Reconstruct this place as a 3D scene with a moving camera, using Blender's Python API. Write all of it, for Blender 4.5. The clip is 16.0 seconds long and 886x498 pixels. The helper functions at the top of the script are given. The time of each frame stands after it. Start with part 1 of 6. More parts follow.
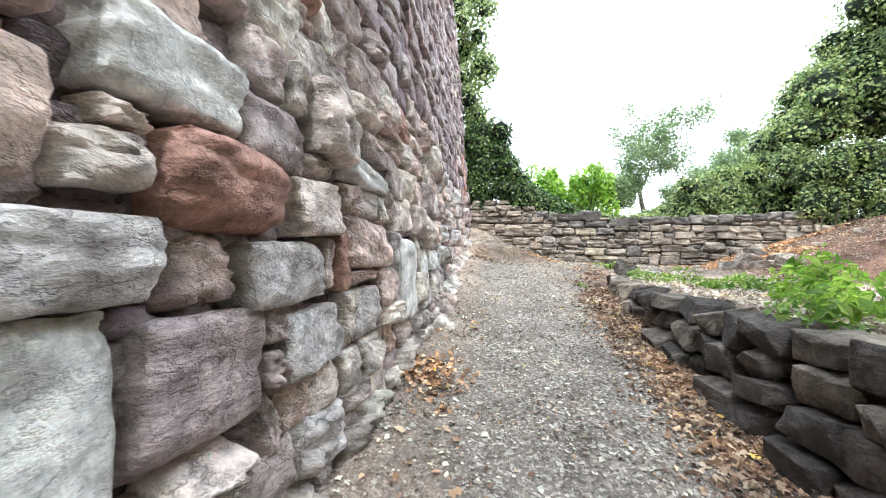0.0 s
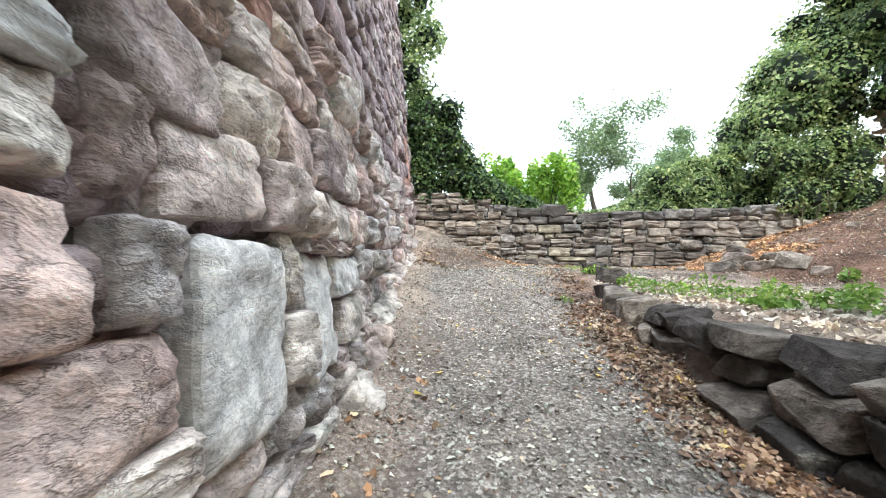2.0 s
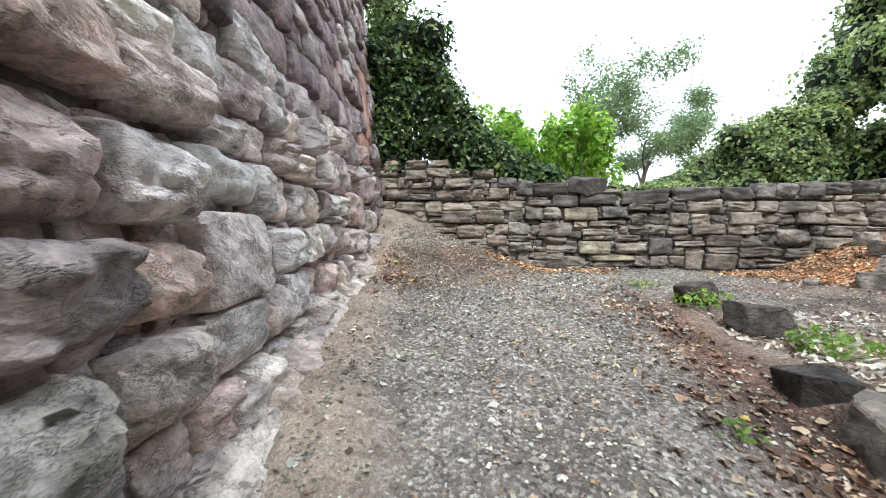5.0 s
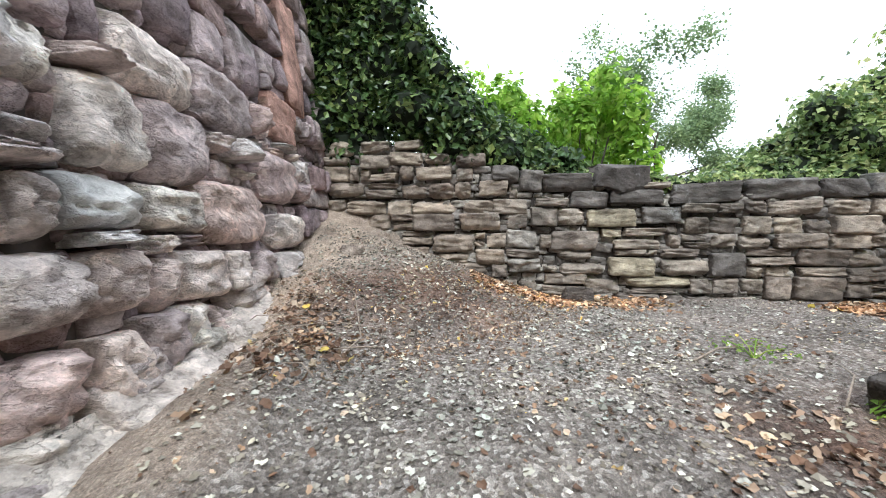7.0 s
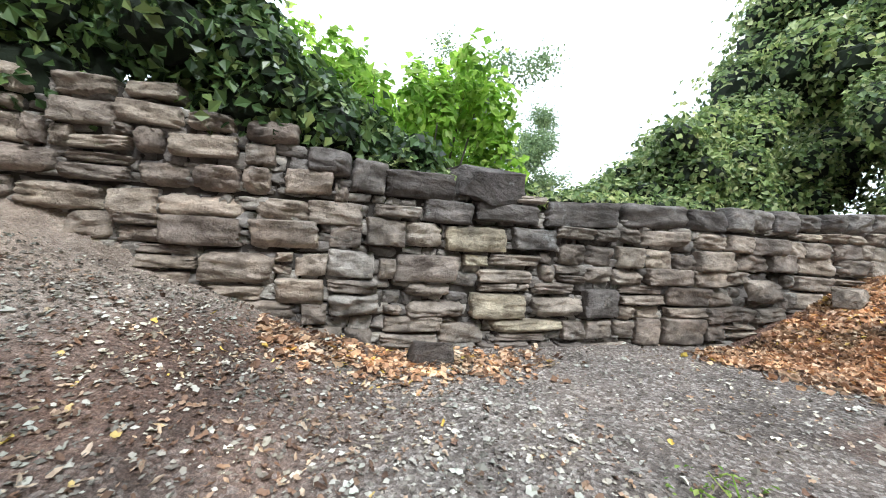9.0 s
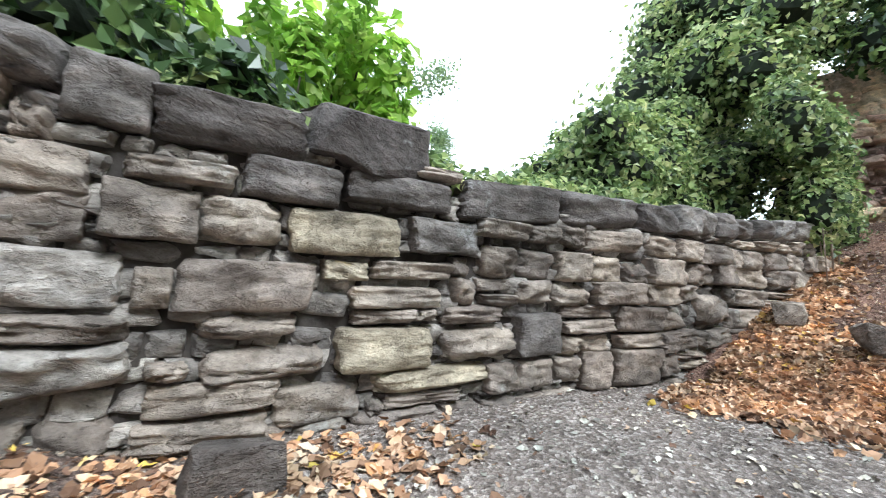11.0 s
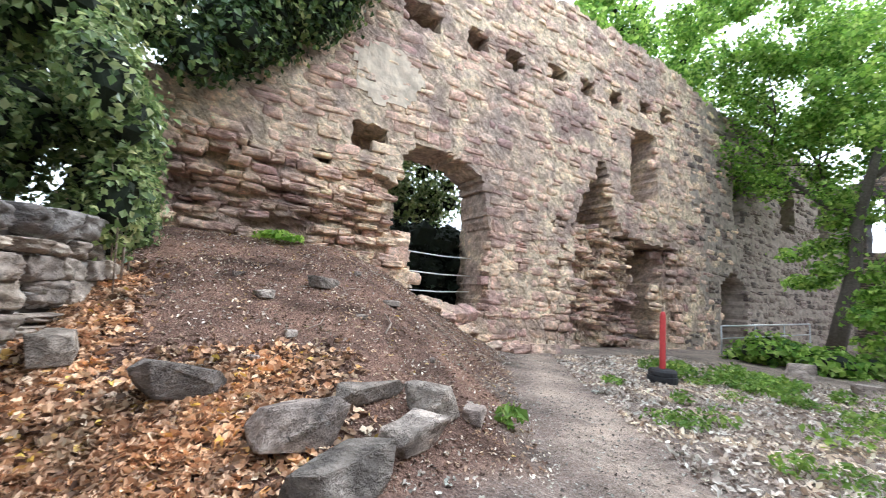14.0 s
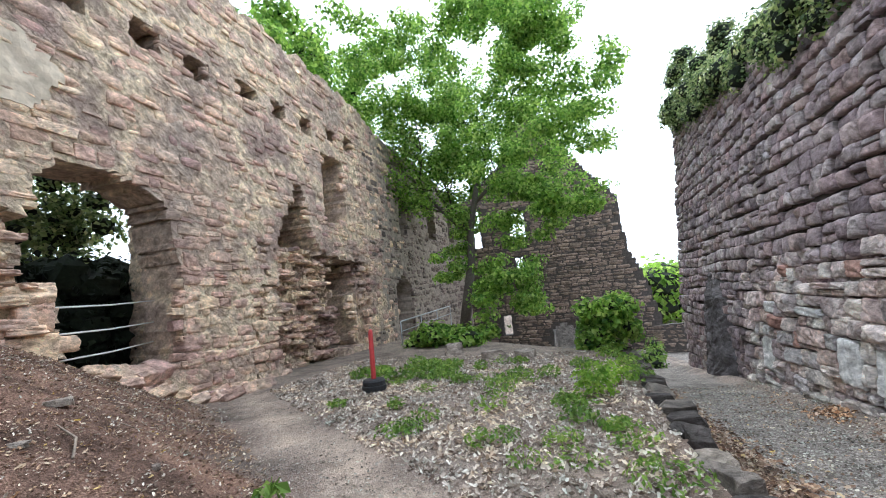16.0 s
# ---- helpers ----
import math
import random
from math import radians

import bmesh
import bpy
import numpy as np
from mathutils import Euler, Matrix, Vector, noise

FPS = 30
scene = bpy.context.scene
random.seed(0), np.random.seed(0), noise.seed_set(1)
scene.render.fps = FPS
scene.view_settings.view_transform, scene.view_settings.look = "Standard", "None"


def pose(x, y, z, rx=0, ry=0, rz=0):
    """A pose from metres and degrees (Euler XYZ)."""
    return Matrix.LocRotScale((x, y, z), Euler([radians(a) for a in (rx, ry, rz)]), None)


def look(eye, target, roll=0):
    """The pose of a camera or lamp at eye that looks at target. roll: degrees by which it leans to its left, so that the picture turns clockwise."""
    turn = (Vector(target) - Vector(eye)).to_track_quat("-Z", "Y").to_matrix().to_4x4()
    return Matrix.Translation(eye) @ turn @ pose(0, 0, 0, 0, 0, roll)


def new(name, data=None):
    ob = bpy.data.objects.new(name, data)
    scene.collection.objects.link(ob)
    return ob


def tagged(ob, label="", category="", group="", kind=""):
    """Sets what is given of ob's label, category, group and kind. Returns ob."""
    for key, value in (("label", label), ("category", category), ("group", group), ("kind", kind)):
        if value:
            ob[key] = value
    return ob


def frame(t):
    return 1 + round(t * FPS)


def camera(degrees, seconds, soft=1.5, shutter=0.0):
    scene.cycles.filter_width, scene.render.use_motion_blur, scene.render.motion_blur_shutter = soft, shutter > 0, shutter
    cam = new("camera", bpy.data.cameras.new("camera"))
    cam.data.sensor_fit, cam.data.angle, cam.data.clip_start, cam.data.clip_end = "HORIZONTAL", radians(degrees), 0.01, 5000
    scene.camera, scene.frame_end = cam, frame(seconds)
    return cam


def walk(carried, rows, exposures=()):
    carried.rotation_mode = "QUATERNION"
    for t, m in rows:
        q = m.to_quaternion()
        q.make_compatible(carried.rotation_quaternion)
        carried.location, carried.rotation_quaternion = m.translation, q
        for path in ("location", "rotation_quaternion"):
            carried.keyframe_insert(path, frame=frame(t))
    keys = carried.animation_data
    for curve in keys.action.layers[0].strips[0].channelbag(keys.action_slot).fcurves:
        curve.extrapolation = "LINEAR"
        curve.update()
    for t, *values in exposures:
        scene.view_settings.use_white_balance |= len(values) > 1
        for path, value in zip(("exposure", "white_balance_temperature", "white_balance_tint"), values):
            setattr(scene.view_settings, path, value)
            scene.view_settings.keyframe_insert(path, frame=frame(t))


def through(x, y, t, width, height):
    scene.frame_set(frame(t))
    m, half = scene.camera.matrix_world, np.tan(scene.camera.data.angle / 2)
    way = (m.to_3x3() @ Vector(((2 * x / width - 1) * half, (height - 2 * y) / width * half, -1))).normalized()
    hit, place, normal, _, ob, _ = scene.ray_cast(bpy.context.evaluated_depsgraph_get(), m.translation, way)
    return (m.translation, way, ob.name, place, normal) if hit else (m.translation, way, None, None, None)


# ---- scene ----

# ---------------------------------------------------------------- camera
PATH = [
    (0, (-0.012, -0.349, 1.41), (-0.34, 1.624, 1.42), 1.6),
    (0.5, (-0.137, 0.288, 1.435), (-0.378, 2.273, 1.449), 1.8),
    (1, (-0.232, 0.881, 1.491), (-0.434, 2.871, 1.502), 1.6),
    (1.5, (-0.252, 1.464, 1.537), (-0.389, 3.459, 1.547), 1.3),
    (2, (-0.219, 2.202, 1.487), (-0.285, 4.2, 1.502), 0.8),
    (2.5, (-0.216, 2.931, 1.394), (-0.277, 4.93, 1.404), 1.1),
    (3, (-0.197, 3.632, 1.282), (-0.227, 5.631, 1.299), 0.9),
    (3.2, (-0.183, 3.891, 1.249), (-0.209, 5.891, 1.268), 0.8),
    (5.3, (-0.251, 6.762, 1.998), (-0.236, 8.759, 1.886), 0.4),
    (5.5, (-0.218, 7.059, 2.013), (-0.198, 9.056, 1.906), 0.4),
    (6, (-0.161, 7.752, 2.078), (-0.135, 9.749, 1.97), 0.3),
    (6.5, (0.0, 8.36, 2.115), (0.023, 10.357, 2.005), 0.3),
    (7, (0.15, 8.957, 2.08), (0.176, 10.954, 1.977), 0.3),
    (7.5, (0.293, 9.492, 2.164), (0.475, 11.481, 2.069), 1.5),
    (8, (0.441, 10.007, 2.179), (0.898, 11.952, 2.091), 3.1),
    (8.5, (0.555, 10.52, 2.205), (1.202, 12.411, 2.135), 3.6),
    (8.7, (0.604, 10.695, 2.231), (1.311, 12.565, 2.166), 3.7),
    (10.8, (1.502, 12.333, 2.067), (2.594, 14.006, 2.163), 2.4),
    (11, (1.636, 12.448, 2.057), (2.838, 14.043, 2.16), 3.2),
    (11.5, (1.977, 12.646, 2.104), (3.502, 13.933, 2.245), 5.1),
    (12, (2.405, 12.792, 2.084), (4.188, 13.682, 2.249), 6.1),
    (12.5, (2.776, 12.836, 2.151), (4.72, 13.266, 2.345), 6.7),
    (13, (2.991, 12.827, 2.233), (4.978, 12.77, 2.456), 5.9),
    (13.5, (3.21, 12.773, 2.254), (5.122, 12.236, 2.487), 5.1),
    (14, (3.333, 12.76, 2.37), (5.058, 11.779, 2.62), 4.2),
    (14.5, (3.441, 12.899, 2.47), (4.884, 11.539, 2.734), 2.5),
    (15, (3.484, 13.095, 2.615), (4.577, 11.44, 2.88), -0.1),
    (15.5, (3.552, 13.246, 2.811), (4.265, 11.394, 3.061), -4.2),
    (16, (3.592, 13.43, 3.03), (4.179, 11.533, 3.273), -5.7),
]

cam = camera(95.3, 16.0, soft=1.0, shutter=0.14)
walk(cam, [(t, look(e, g, r)) for t, e, g, r in PATH],
     [(0, 1.76, 5800, 5), (1.5, 1.6, 5800, 5), (2.5, 1.34, 5800, 5), (3.2, 1.26, 5800, 5), (5.3, 1.12, 5800, 5), (8.6, 1.14, 5800, 6), (10.8, 1.38, 5600, 5), (11.6, 1.38, 5650, 4), (12.5, 1.33, 6100, 3), (13.4, 1.28, 5850, 5), (14.1, 1.24, 5600, 9), (16, 0.83, 5620, 7)])

# ---------------------------------------------------------------- sky and sun (bright overcast)
SUN_EL, SUN_ROT = radians(50), radians(180)
world = bpy.data.worlds.new("sky")
scene.world = world
world.use_nodes = True
wn, wl = world.node_tree.nodes, world.node_tree.links
sky = wn.new("ShaderNodeTexSky")
sky.sky_type, sky.sun_disc = "NISHITA", False
sky.sun_elevation, sky.sun_rotation = SUN_EL, SUN_ROT
sky.air_density, sky.dust_density, sky.ozone_density = 1.0, 6.0, 1.0
veil = wn.new("ShaderNodeHueSaturation")
veil.inputs["Saturation"].default_value = 0.22
wl.new(sky.outputs[0], veil.inputs["Color"])
cloud = wn.new("ShaderNodeMix")
cloud.data_type = "RGBA"
cloud.inputs[0].default_value = 0.75
cloud.inputs[7].default_value = (9.5, 9.8, 10.2, 1)
wl.new(veil.outputs[0], cloud.inputs[6])
wl.new(cloud.outputs[2], wn["Background"].inputs[0])
wn["Background"].inputs[1].default_value = 0.15
lamp = bpy.data.lights.new("sun", "SUN")
lamp.energy, lamp.angle, lamp.color = 1.3, radians(16), (1.0, 0.96, 0.9)
sun = new("sun", lamp)
sun.rotation_euler = Euler((radians(40), 0, radians(0)))

# ---------------------------------------------------------------- materials
R = random.Random(7)
NR = np.random.default_rng(7)


def nodes_of(name):
    m = bpy.data.materials.new(name)
    m.use_nodes = True
    n, l = m.node_tree.nodes, m.node_tree.links
    return m, n, l, n["Principled BSDF"]


def ramp_of(n, stops, mode="LINEAR"):
    r = n.new("ShaderNodeValToRGB")
    r.color_ramp.interpolation = mode
    el = r.color_ramp.elements
    while len(el) < len(stops):
        el.new(0.5)
    for e, (p, c) in zip(el, stops):
        e.position, e.color = p, (*c, 1)
    return r


def noise_of(n, l, vec, scale, detail=4.0, rough=0.6):
    t = n.new("ShaderNodeTexNoise")
    t.inputs["Scale"].default_value, t.inputs["Detail"].default_value, t.inputs["Roughness"].default_value = scale, detail, rough
    if vec is not None:
        l.new(vec, t.inputs["Vector"])
    return t


def blend(n, l, mode, fac, a, b):
    m = n.new("ShaderNodeMix")
    m.data_type, m.blend_type = "RGBA", mode
    for sock, v in ((m.inputs[0], fac), (m.inputs[6], a), (m.inputs[7], b)):
        if isinstance(v, (int, float)):
            sock.default_value = v
        elif isinstance(v, tuple):
            sock.default_value = (*v, 1)
        else:
            l.new(v, sock)
    return m.outputs[2]


def stone_mat(name, stops, joined, stain=(0.05, 0.045, 0.04), stain_at=0.62, lichen=None, bump=0.6, stretch=1.45, rough=0.92, hues=None):
    """Sandstone: each piece its own tone, bedding lines, pits, dark weathering."""
    m, n, l, p = nodes_of(name)
    g = n.new("ShaderNodeNewGeometry")
    if joined:
        rnd = g.outputs["Random Per Island"]
    else:
        rnd = n.new("ShaderNodeObjectInfo").outputs["Random"]
    tone = ramp_of(n, stops)
    l.new(rnd, tone.inputs[0])
    mp = n.new("ShaderNodeMapping")
    mp.inputs["Scale"].default_value = (1, 1, stretch)
    l.new(g.outputs["Position"], mp.inputs[0])
    off = n.new("ShaderNodeVectorMath")
    off.operation = "ADD"
    sc = n.new("ShaderNodeMath")
    sc.operation = "MULTIPLY"
    sc.inputs[1].default_value = 37.0
    l.new(rnd, sc.inputs[0])
    l.new(mp.outputs[0], off.inputs[0])
    l.new(sc.outputs[0], off.inputs[1])
    bed = noise_of(n, l, off.outputs[0], 4.0, 5.0, 0.6)
    fine = noise_of(n, l, g.outputs["Position"], 55.0, 5.0, 0.7)
    big = noise_of(n, l, g.outputs["Position"], 1.1, 4.0, 0.6)
    shade = ramp_of(n, [(0.3, (0.52, 0.5, 0.49)), (0.42, (0.86, 0.85, 0.84)), (0.52, (1.06, 1.06, 1.06)), (0.68, (1.38, 1.36, 1.34))])
    l.new(bed.outputs[0], shade.inputs[0])
    c = blend(n, l, "MULTIPLY", 1.0, tone.outputs[0], shade.outputs[0])
    mp2 = n.new("ShaderNodeMapping")
    mp2.inputs["Scale"].default_value = (1, 1, 2.8)
    lean = n.new("ShaderNodeVectorMath")
    lean.operation = "MULTIPLY_ADD"
    lean.inputs[1].default_value, lean.inputs[2].default_value = (1.5, 0.9, 0), (-0.75, -0.45, 0)
    l.new(rnd, lean.inputs[0])
    tilt = n.new("ShaderNodeVectorRotate")
    tilt.rotation_type = "EULER_XYZ"
    l.new(g.outputs["Position"], tilt.inputs["Vector"])
    l.new(lean.outputs[0], tilt.inputs["Rotation"])
    shift = n.new("ShaderNodeVectorMath")
    shift.operation = "ADD"
    l.new(tilt.outputs[0], shift.inputs[0])
    l.new(sc.outputs[0], shift.inputs[1])
    l.new(shift.outputs[0], mp2.inputs[0])
    lines = noise_of(n, l, mp2.outputs[0], 4.2, 6.0, 0.6)
    lr0 = ramp_of(n, [(0.32, (0.6, 0.58, 0.57)), (0.43, (0.92, 0.91, 0.9)), (0.54, (1.05, 1.05, 1.05)), (0.66, (1.35, 1.33, 1.3))])
    l.new(lines.outputs[0], lr0.inputs[0])
    c = blend(n, l, "MULTIPLY", 0.9, c, lr0.outputs[0])
    gr = ramp_of(n, [(0.33, (0.45, 0.45, 0.45)), (0.5, (1.05, 1.05, 1.05)), (0.66, (1.6, 1.6, 1.6))])
    l.new(fine.outputs[0], gr.inputs[0])
    c = blend(n, l, "MULTIPLY", 0.24, c, gr.outputs[0])
    if hues:
        hn = noise_of(n, l, g.outputs["Position"], 0.42, 6.0, 0.62)
        hr = ramp_of(n, hues)
        l.new(hn.outputs[0], hr.inputs[0])
        c = blend(n, l, "MULTIPLY", 0.85, c, hr.outputs[0])
    mp3 = n.new("ShaderNodeMapping")
    mp3.inputs["Scale"].default_value, mp3.inputs["Rotation"].default_value = (1, 1, 0.95), (0.18, -0.1, 0)
    l.new(off.outputs[0], mp3.inputs[0])
    crack = n.new("ShaderNodeTexVoronoi")
    crack.feature = "DISTANCE_TO_EDGE"
    crack.inputs["Scale"].default_value = 3.4
    warp = noise_of(n, l, mp3.outputs[0], 5.0, 5.0, 0.7)
    wv = n.new("ShaderNodeVectorMath")
    wv.operation = "MULTIPLY_ADD"
    wv.inputs[1].default_value = (0.45, 0.45, 0.45)
    l.new(warp.outputs["Color"], wv.inputs[0])
    l.new(mp3.outputs[0], wv.inputs[2])
    l.new(wv.outputs[0], crack.inputs["Vector"])
    cr = ramp_of(n, [(0.0, (0.35, 0.33, 0.33)), (0.018, (0.75, 0.74, 0.74)), (0.05, (1, 1, 1))])
    l.new(crack.outputs["Distance"], cr.inputs[0])
    c = blend(n, l, "MULTIPLY", 0.3, c, cr.outputs[0])
    mid = noise_of(n, l, mp3.outputs[0], 13.0, 6.0, 0.72)
    mr = ramp_of(n, [(0.34, (0.42, 0.41, 0.41)), (0.46, (0.92, 0.92, 0.92)), (0.56, (1.08, 1.08, 1.08)), (0.68, (1.5, 1.5, 1.48))])
    l.new(mid.outputs[0], mr.inputs[0])
    c = blend(n, l, "MULTIPLY", 0.5, c, mr.outputs[0])
    st = ramp_of(n, [(stain_at - 0.12, (0, 0, 0)), (stain_at + 0.08, (0.8, 0.8, 0.8))])
    l.new(big.outputs[0], st.inputs[0])
    c = blend(n, l, "MIX", st.outputs[0], c, stain)
    if lichen:
        li = noise_of(n, l, g.outputs["Position"], 2.3, 7.0, 0.75)
        lr = ramp_of(n, [(0.6, (0, 0, 0)), (0.68, (0.7, 0.7, 0.7))])
        l.new(li.outputs[0], lr.inputs[0])
        c = blend(n, l, "MIX", lr.outputs[0], c, lichen)
    l.new(c, p.inputs["Base Color"])
    p.inputs["Roughness"].default_value = rough
    p.inputs["Specular IOR Level"].default_value = 0.25
    pits = n.new("ShaderNodeTexVoronoi")
    pits.inputs["Scale"].default_value = 28.0
    l.new(g.outputs["Position"], pits.inputs["Vector"])
    pr = ramp_of(n, [(0.0, (0, 0, 0)), (0.22, (1, 1, 1))])
    l.new(pits.outputs["Distance"], pr.inputs[0])
    h1 = blend(n, l, "MIX", 0.1, bed.outputs[0], fine.outputs[0])
    h2 = blend(n, l, "MULTIPLY", 0.2, h1, pr.outputs[0])
    h2 = blend(n, l, "MIX", 0.6, h2, lines.outputs[0])
    h2 = blend(n, l, "MIX", 0.25, h2, mid.outputs[0])
    hole = n.new("ShaderNodeTexVoronoi")
    hole.inputs["Scale"].default_value = 9.0
    l.new(wv.outputs[0], hole.inputs["Vector"])
    hr = ramp_of(n, [(0.05, (0.25, 0.25, 0.25)), (0.17, (1, 1, 1))])
    l.new(hole.outputs["Distance"], hr.inputs[0])
    h2 = blend(n, l, "MULTIPLY", 0.35, h2, hr.outputs[0])
    h2 = blend(n, l, "MULTIPLY", 0.2, h2, cr.outputs[0])
    b = n.new("ShaderNodeBump")
    b.inputs["Strength"].default_value, b.inputs["Distance"].default_value = bump * 1.5, 0.09
    l.new(h2, b.inputs["Height"])
    l.new(b.outputs[0], p.inputs["Normal"])
    return m


def plain_mat(name, col, rough=0.8, metal=0.0, vary=0.25, scale=9.0, bump=0.2):
    m, n, l, p = nodes_of(name)
    g = n.new("ShaderNodeNewGeometry")
    t = noise_of(n, l, g.outputs["Position"], scale, 5.0)
    r = ramp_of(n, [(0.3, tuple(v * (1 - vary) for v in col)), (0.7, tuple(min(1, v * (1 + vary)) for v in col))])
    l.new(t.outputs[0], r.inputs[0])
    l.new(r.outputs[0], p.inputs["Base Color"])
    p.inputs["Roughness"].default_value, p.inputs["Metallic"].default_value = rough, metal
    b = n.new("ShaderNodeBump")
    b.inputs["Strength"].default_value, b.inputs["Distance"].default_value = bump, 0.02
    l.new(t.outputs[0], b.inputs["Height"])
    l.new(b.outputs[0], p.inputs["Normal"])
    return m


def leaf_mat(name, stops, through=0.35, rough=0.45):
    m, n, l, p = nodes_of(name)
    g = n.new("ShaderNodeNewGeometry")
    tone = ramp_of(n, stops)
    l.new(g.outputs["Random Per Island"], tone.inputs[0])
    clump = noise_of(n, l, g.outputs["Position"], 1.6, 3.0, 0.6)
    cl = ramp_of(n, [(0.34, (0.5, 0.56, 0.5)), (0.5, (0.95, 0.97, 0.9)), (0.66, (1.3, 1.25, 1.0))])
    l.new(clump.outputs[0], cl.inputs[0])
    col = blend(n, l, "MULTIPLY", 0.85, tone.outputs[0], cl.outputs[0])
    l.new(col, p.inputs["Base Color"])
    p.inputs["Roughness"].default_value = rough
    p.inputs["Specular IOR Level"].default_value = 0.35
    tr = n.new("ShaderNodeBsdfTranslucent")
    l.new(col, tr.inputs["Color"])
    mx = n.new("ShaderNodeMixShader")
    mx.inputs[0].default_value = through
    l.new(p.outputs[0], mx.inputs[1])
    l.new(tr.outputs[0], mx.inputs[2])
    l.new(mx.outputs[0], n["Material Output"].inputs[0])
    return m


TOWER = [(0.0, (0.25, 0.21, 0.22)), (0.18, (0.42, 0.355, 0.36)), (0.36, (0.52, 0.455, 0.44)), (0.5, (0.3, 0.245, 0.26)),
         (0.66, (0.54, 0.505, 0.485)), (0.82, (0.4, 0.315, 0.315)), (0.93, (0.46, 0.36, 0.33)), (1.0, (0.62, 0.6, 0.58))]
TOWER_HUES = [(0.3, (0.82, 0.8, 0.86)), (0.45, (1.05, 1.0, 1.0)), (0.55, (1.0, 0.93, 0.94)), (0.68, (1.15, 1.13, 1.08))]
# One palette at three brightnesses: near stones brightened, joined masonry darkened in colour.
M_TOWER = stone_mat("tower_sandstone", [(q, tuple(min(0.85, v * g) for v, g in zip(k, (1.44, 1.49, 1.41)))) for q, k in TOWER], False, stain_at=0.66, hues=TOWER_HUES, bump=0.75)
M_FOOT = stone_mat("tower_footing_stone", [(q, tuple(min(0.85, v * g) for v, g in zip(k, (1.15, 1.17, 1.08)))) for q, k in TOWER], False, stain_at=0.64, bump=0.75)
M_TOWER_J = stone_mat("tower_sandstone_masonry", [(q, tuple(v * g for v, g in zip(k, (0.85, 0.84, 0.86)))) for q, k in TOWER], True, stain_at=0.66, hues=TOWER_HUES, bump=0.75)
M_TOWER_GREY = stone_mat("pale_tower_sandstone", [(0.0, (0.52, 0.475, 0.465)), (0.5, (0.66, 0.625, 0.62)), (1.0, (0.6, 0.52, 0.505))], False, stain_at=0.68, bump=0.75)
ENDW_GAIN = 0.72
ENDW = [(0.0, (0.22, 0.2, 0.187)), (0.3, (0.36, 0.33, 0.3)), (0.55, (0.48, 0.44, 0.39)), (0.8, (0.3, 0.27, 0.25)), (1.0, (0.56, 0.52, 0.46))]
END_HUES = [(0.36, (0.72, 0.72, 0.75)), (0.48, (1.0, 0.98, 0.95)), (0.6, (1.07, 1.0, 0.94)), (0.7, (0.92, 0.84, 0.82))]
M_END = stone_mat("drystone", [(q, tuple(v * ENDW_GAIN * g for v, g in zip(k, (1.05, 1.0, 0.95)))) for q, k in ENDW], False, stain_at=0.6, lichen=(0.34, 0.33, 0.3), hues=END_HUES, stretch=1.15)
M_END_J = stone_mat("drystone_masonry", [(q, tuple(v * 0.7 for v in k)) for q, k in ENDW], True, stain_at=0.6, lichen=(0.34, 0.33, 0.29))
M_CAP = stone_mat("dark_cap_stone", [(0.0, (0.09, 0.08, 0.075)), (0.6, (0.15, 0.135, 0.125)), (1.0, (0.25, 0.23, 0.21))], False, stain_at=0.6, lichen=(0.26, 0.26, 0.25))
RUIN_HUES = [(0.34, (0.64, 0.54, 0.58)), (0.43, (0.98, 0.88, 0.87)), (0.5, (1.36, 1.3, 1.14)), (0.57, (1.02, 0.9, 0.86)), (0.66, (0.74, 0.68, 0.7))]
RUIN = [(0.0, (0.3, 0.2, 0.17)), (0.2, (0.5, 0.39, 0.28)), (0.4, (0.4, 0.27, 0.23)), (0.55, (0.56, 0.46, 0.33)), (0.7, (0.33, 0.21, 0.19)), (0.85, (0.6, 0.5, 0.38)), (1.0, (0.44, 0.29, 0.24))]
RUIN = [(q, tuple(1.04 * v + 0.28 * m for v, m in zip(k, (0.44, 0.375, 0.315)))) for q, k in RUIN]
M_RUIN = stone_mat("ruin_sandstone", RUIN, False, stain=(0.27, 0.21, 0.18), stain_at=0.62, hues=RUIN_HUES, lichen=(0.34, 0.31, 0.26))
M_RUIN_J = stone_mat("ruin_sandstone_masonry", RUIN, True, stain=(0.27, 0.21, 0.18), stain_at=0.62, hues=RUIN_HUES, lichen=(0.34, 0.31, 0.26))
# Greyer stone than the rest, its tone also darkened for the maple's shade.
M_RUIN_GREY_J = stone_mat("grey_ruin_masonry", [(0.0, (0.18, 0.14, 0.122)), (0.4, (0.29, 0.23, 0.193)), (0.7, (0.23, 0.172, 0.155)), (1.0, (0.38, 0.31, 0.255))], True, stain_at=0.58)
M_FAR_J = stone_mat("far_wall_masonry", [(0.0, (0.2, 0.15, 0.12)), (0.5, (0.28, 0.21, 0.17)), (1.0, (0.34, 0.26, 0.2))], True, stain_at=0.6)
M_EDGE = stone_mat("weathered_edging_stone", [(0.0, (0.06, 0.051, 0.047)), (0.6, (0.14, 0.12, 0.107)), (1.0, (0.3, 0.255, 0.21))], False, stain_at=0.6, lichen=(0.3, 0.275, 0.22), bump=0.95)
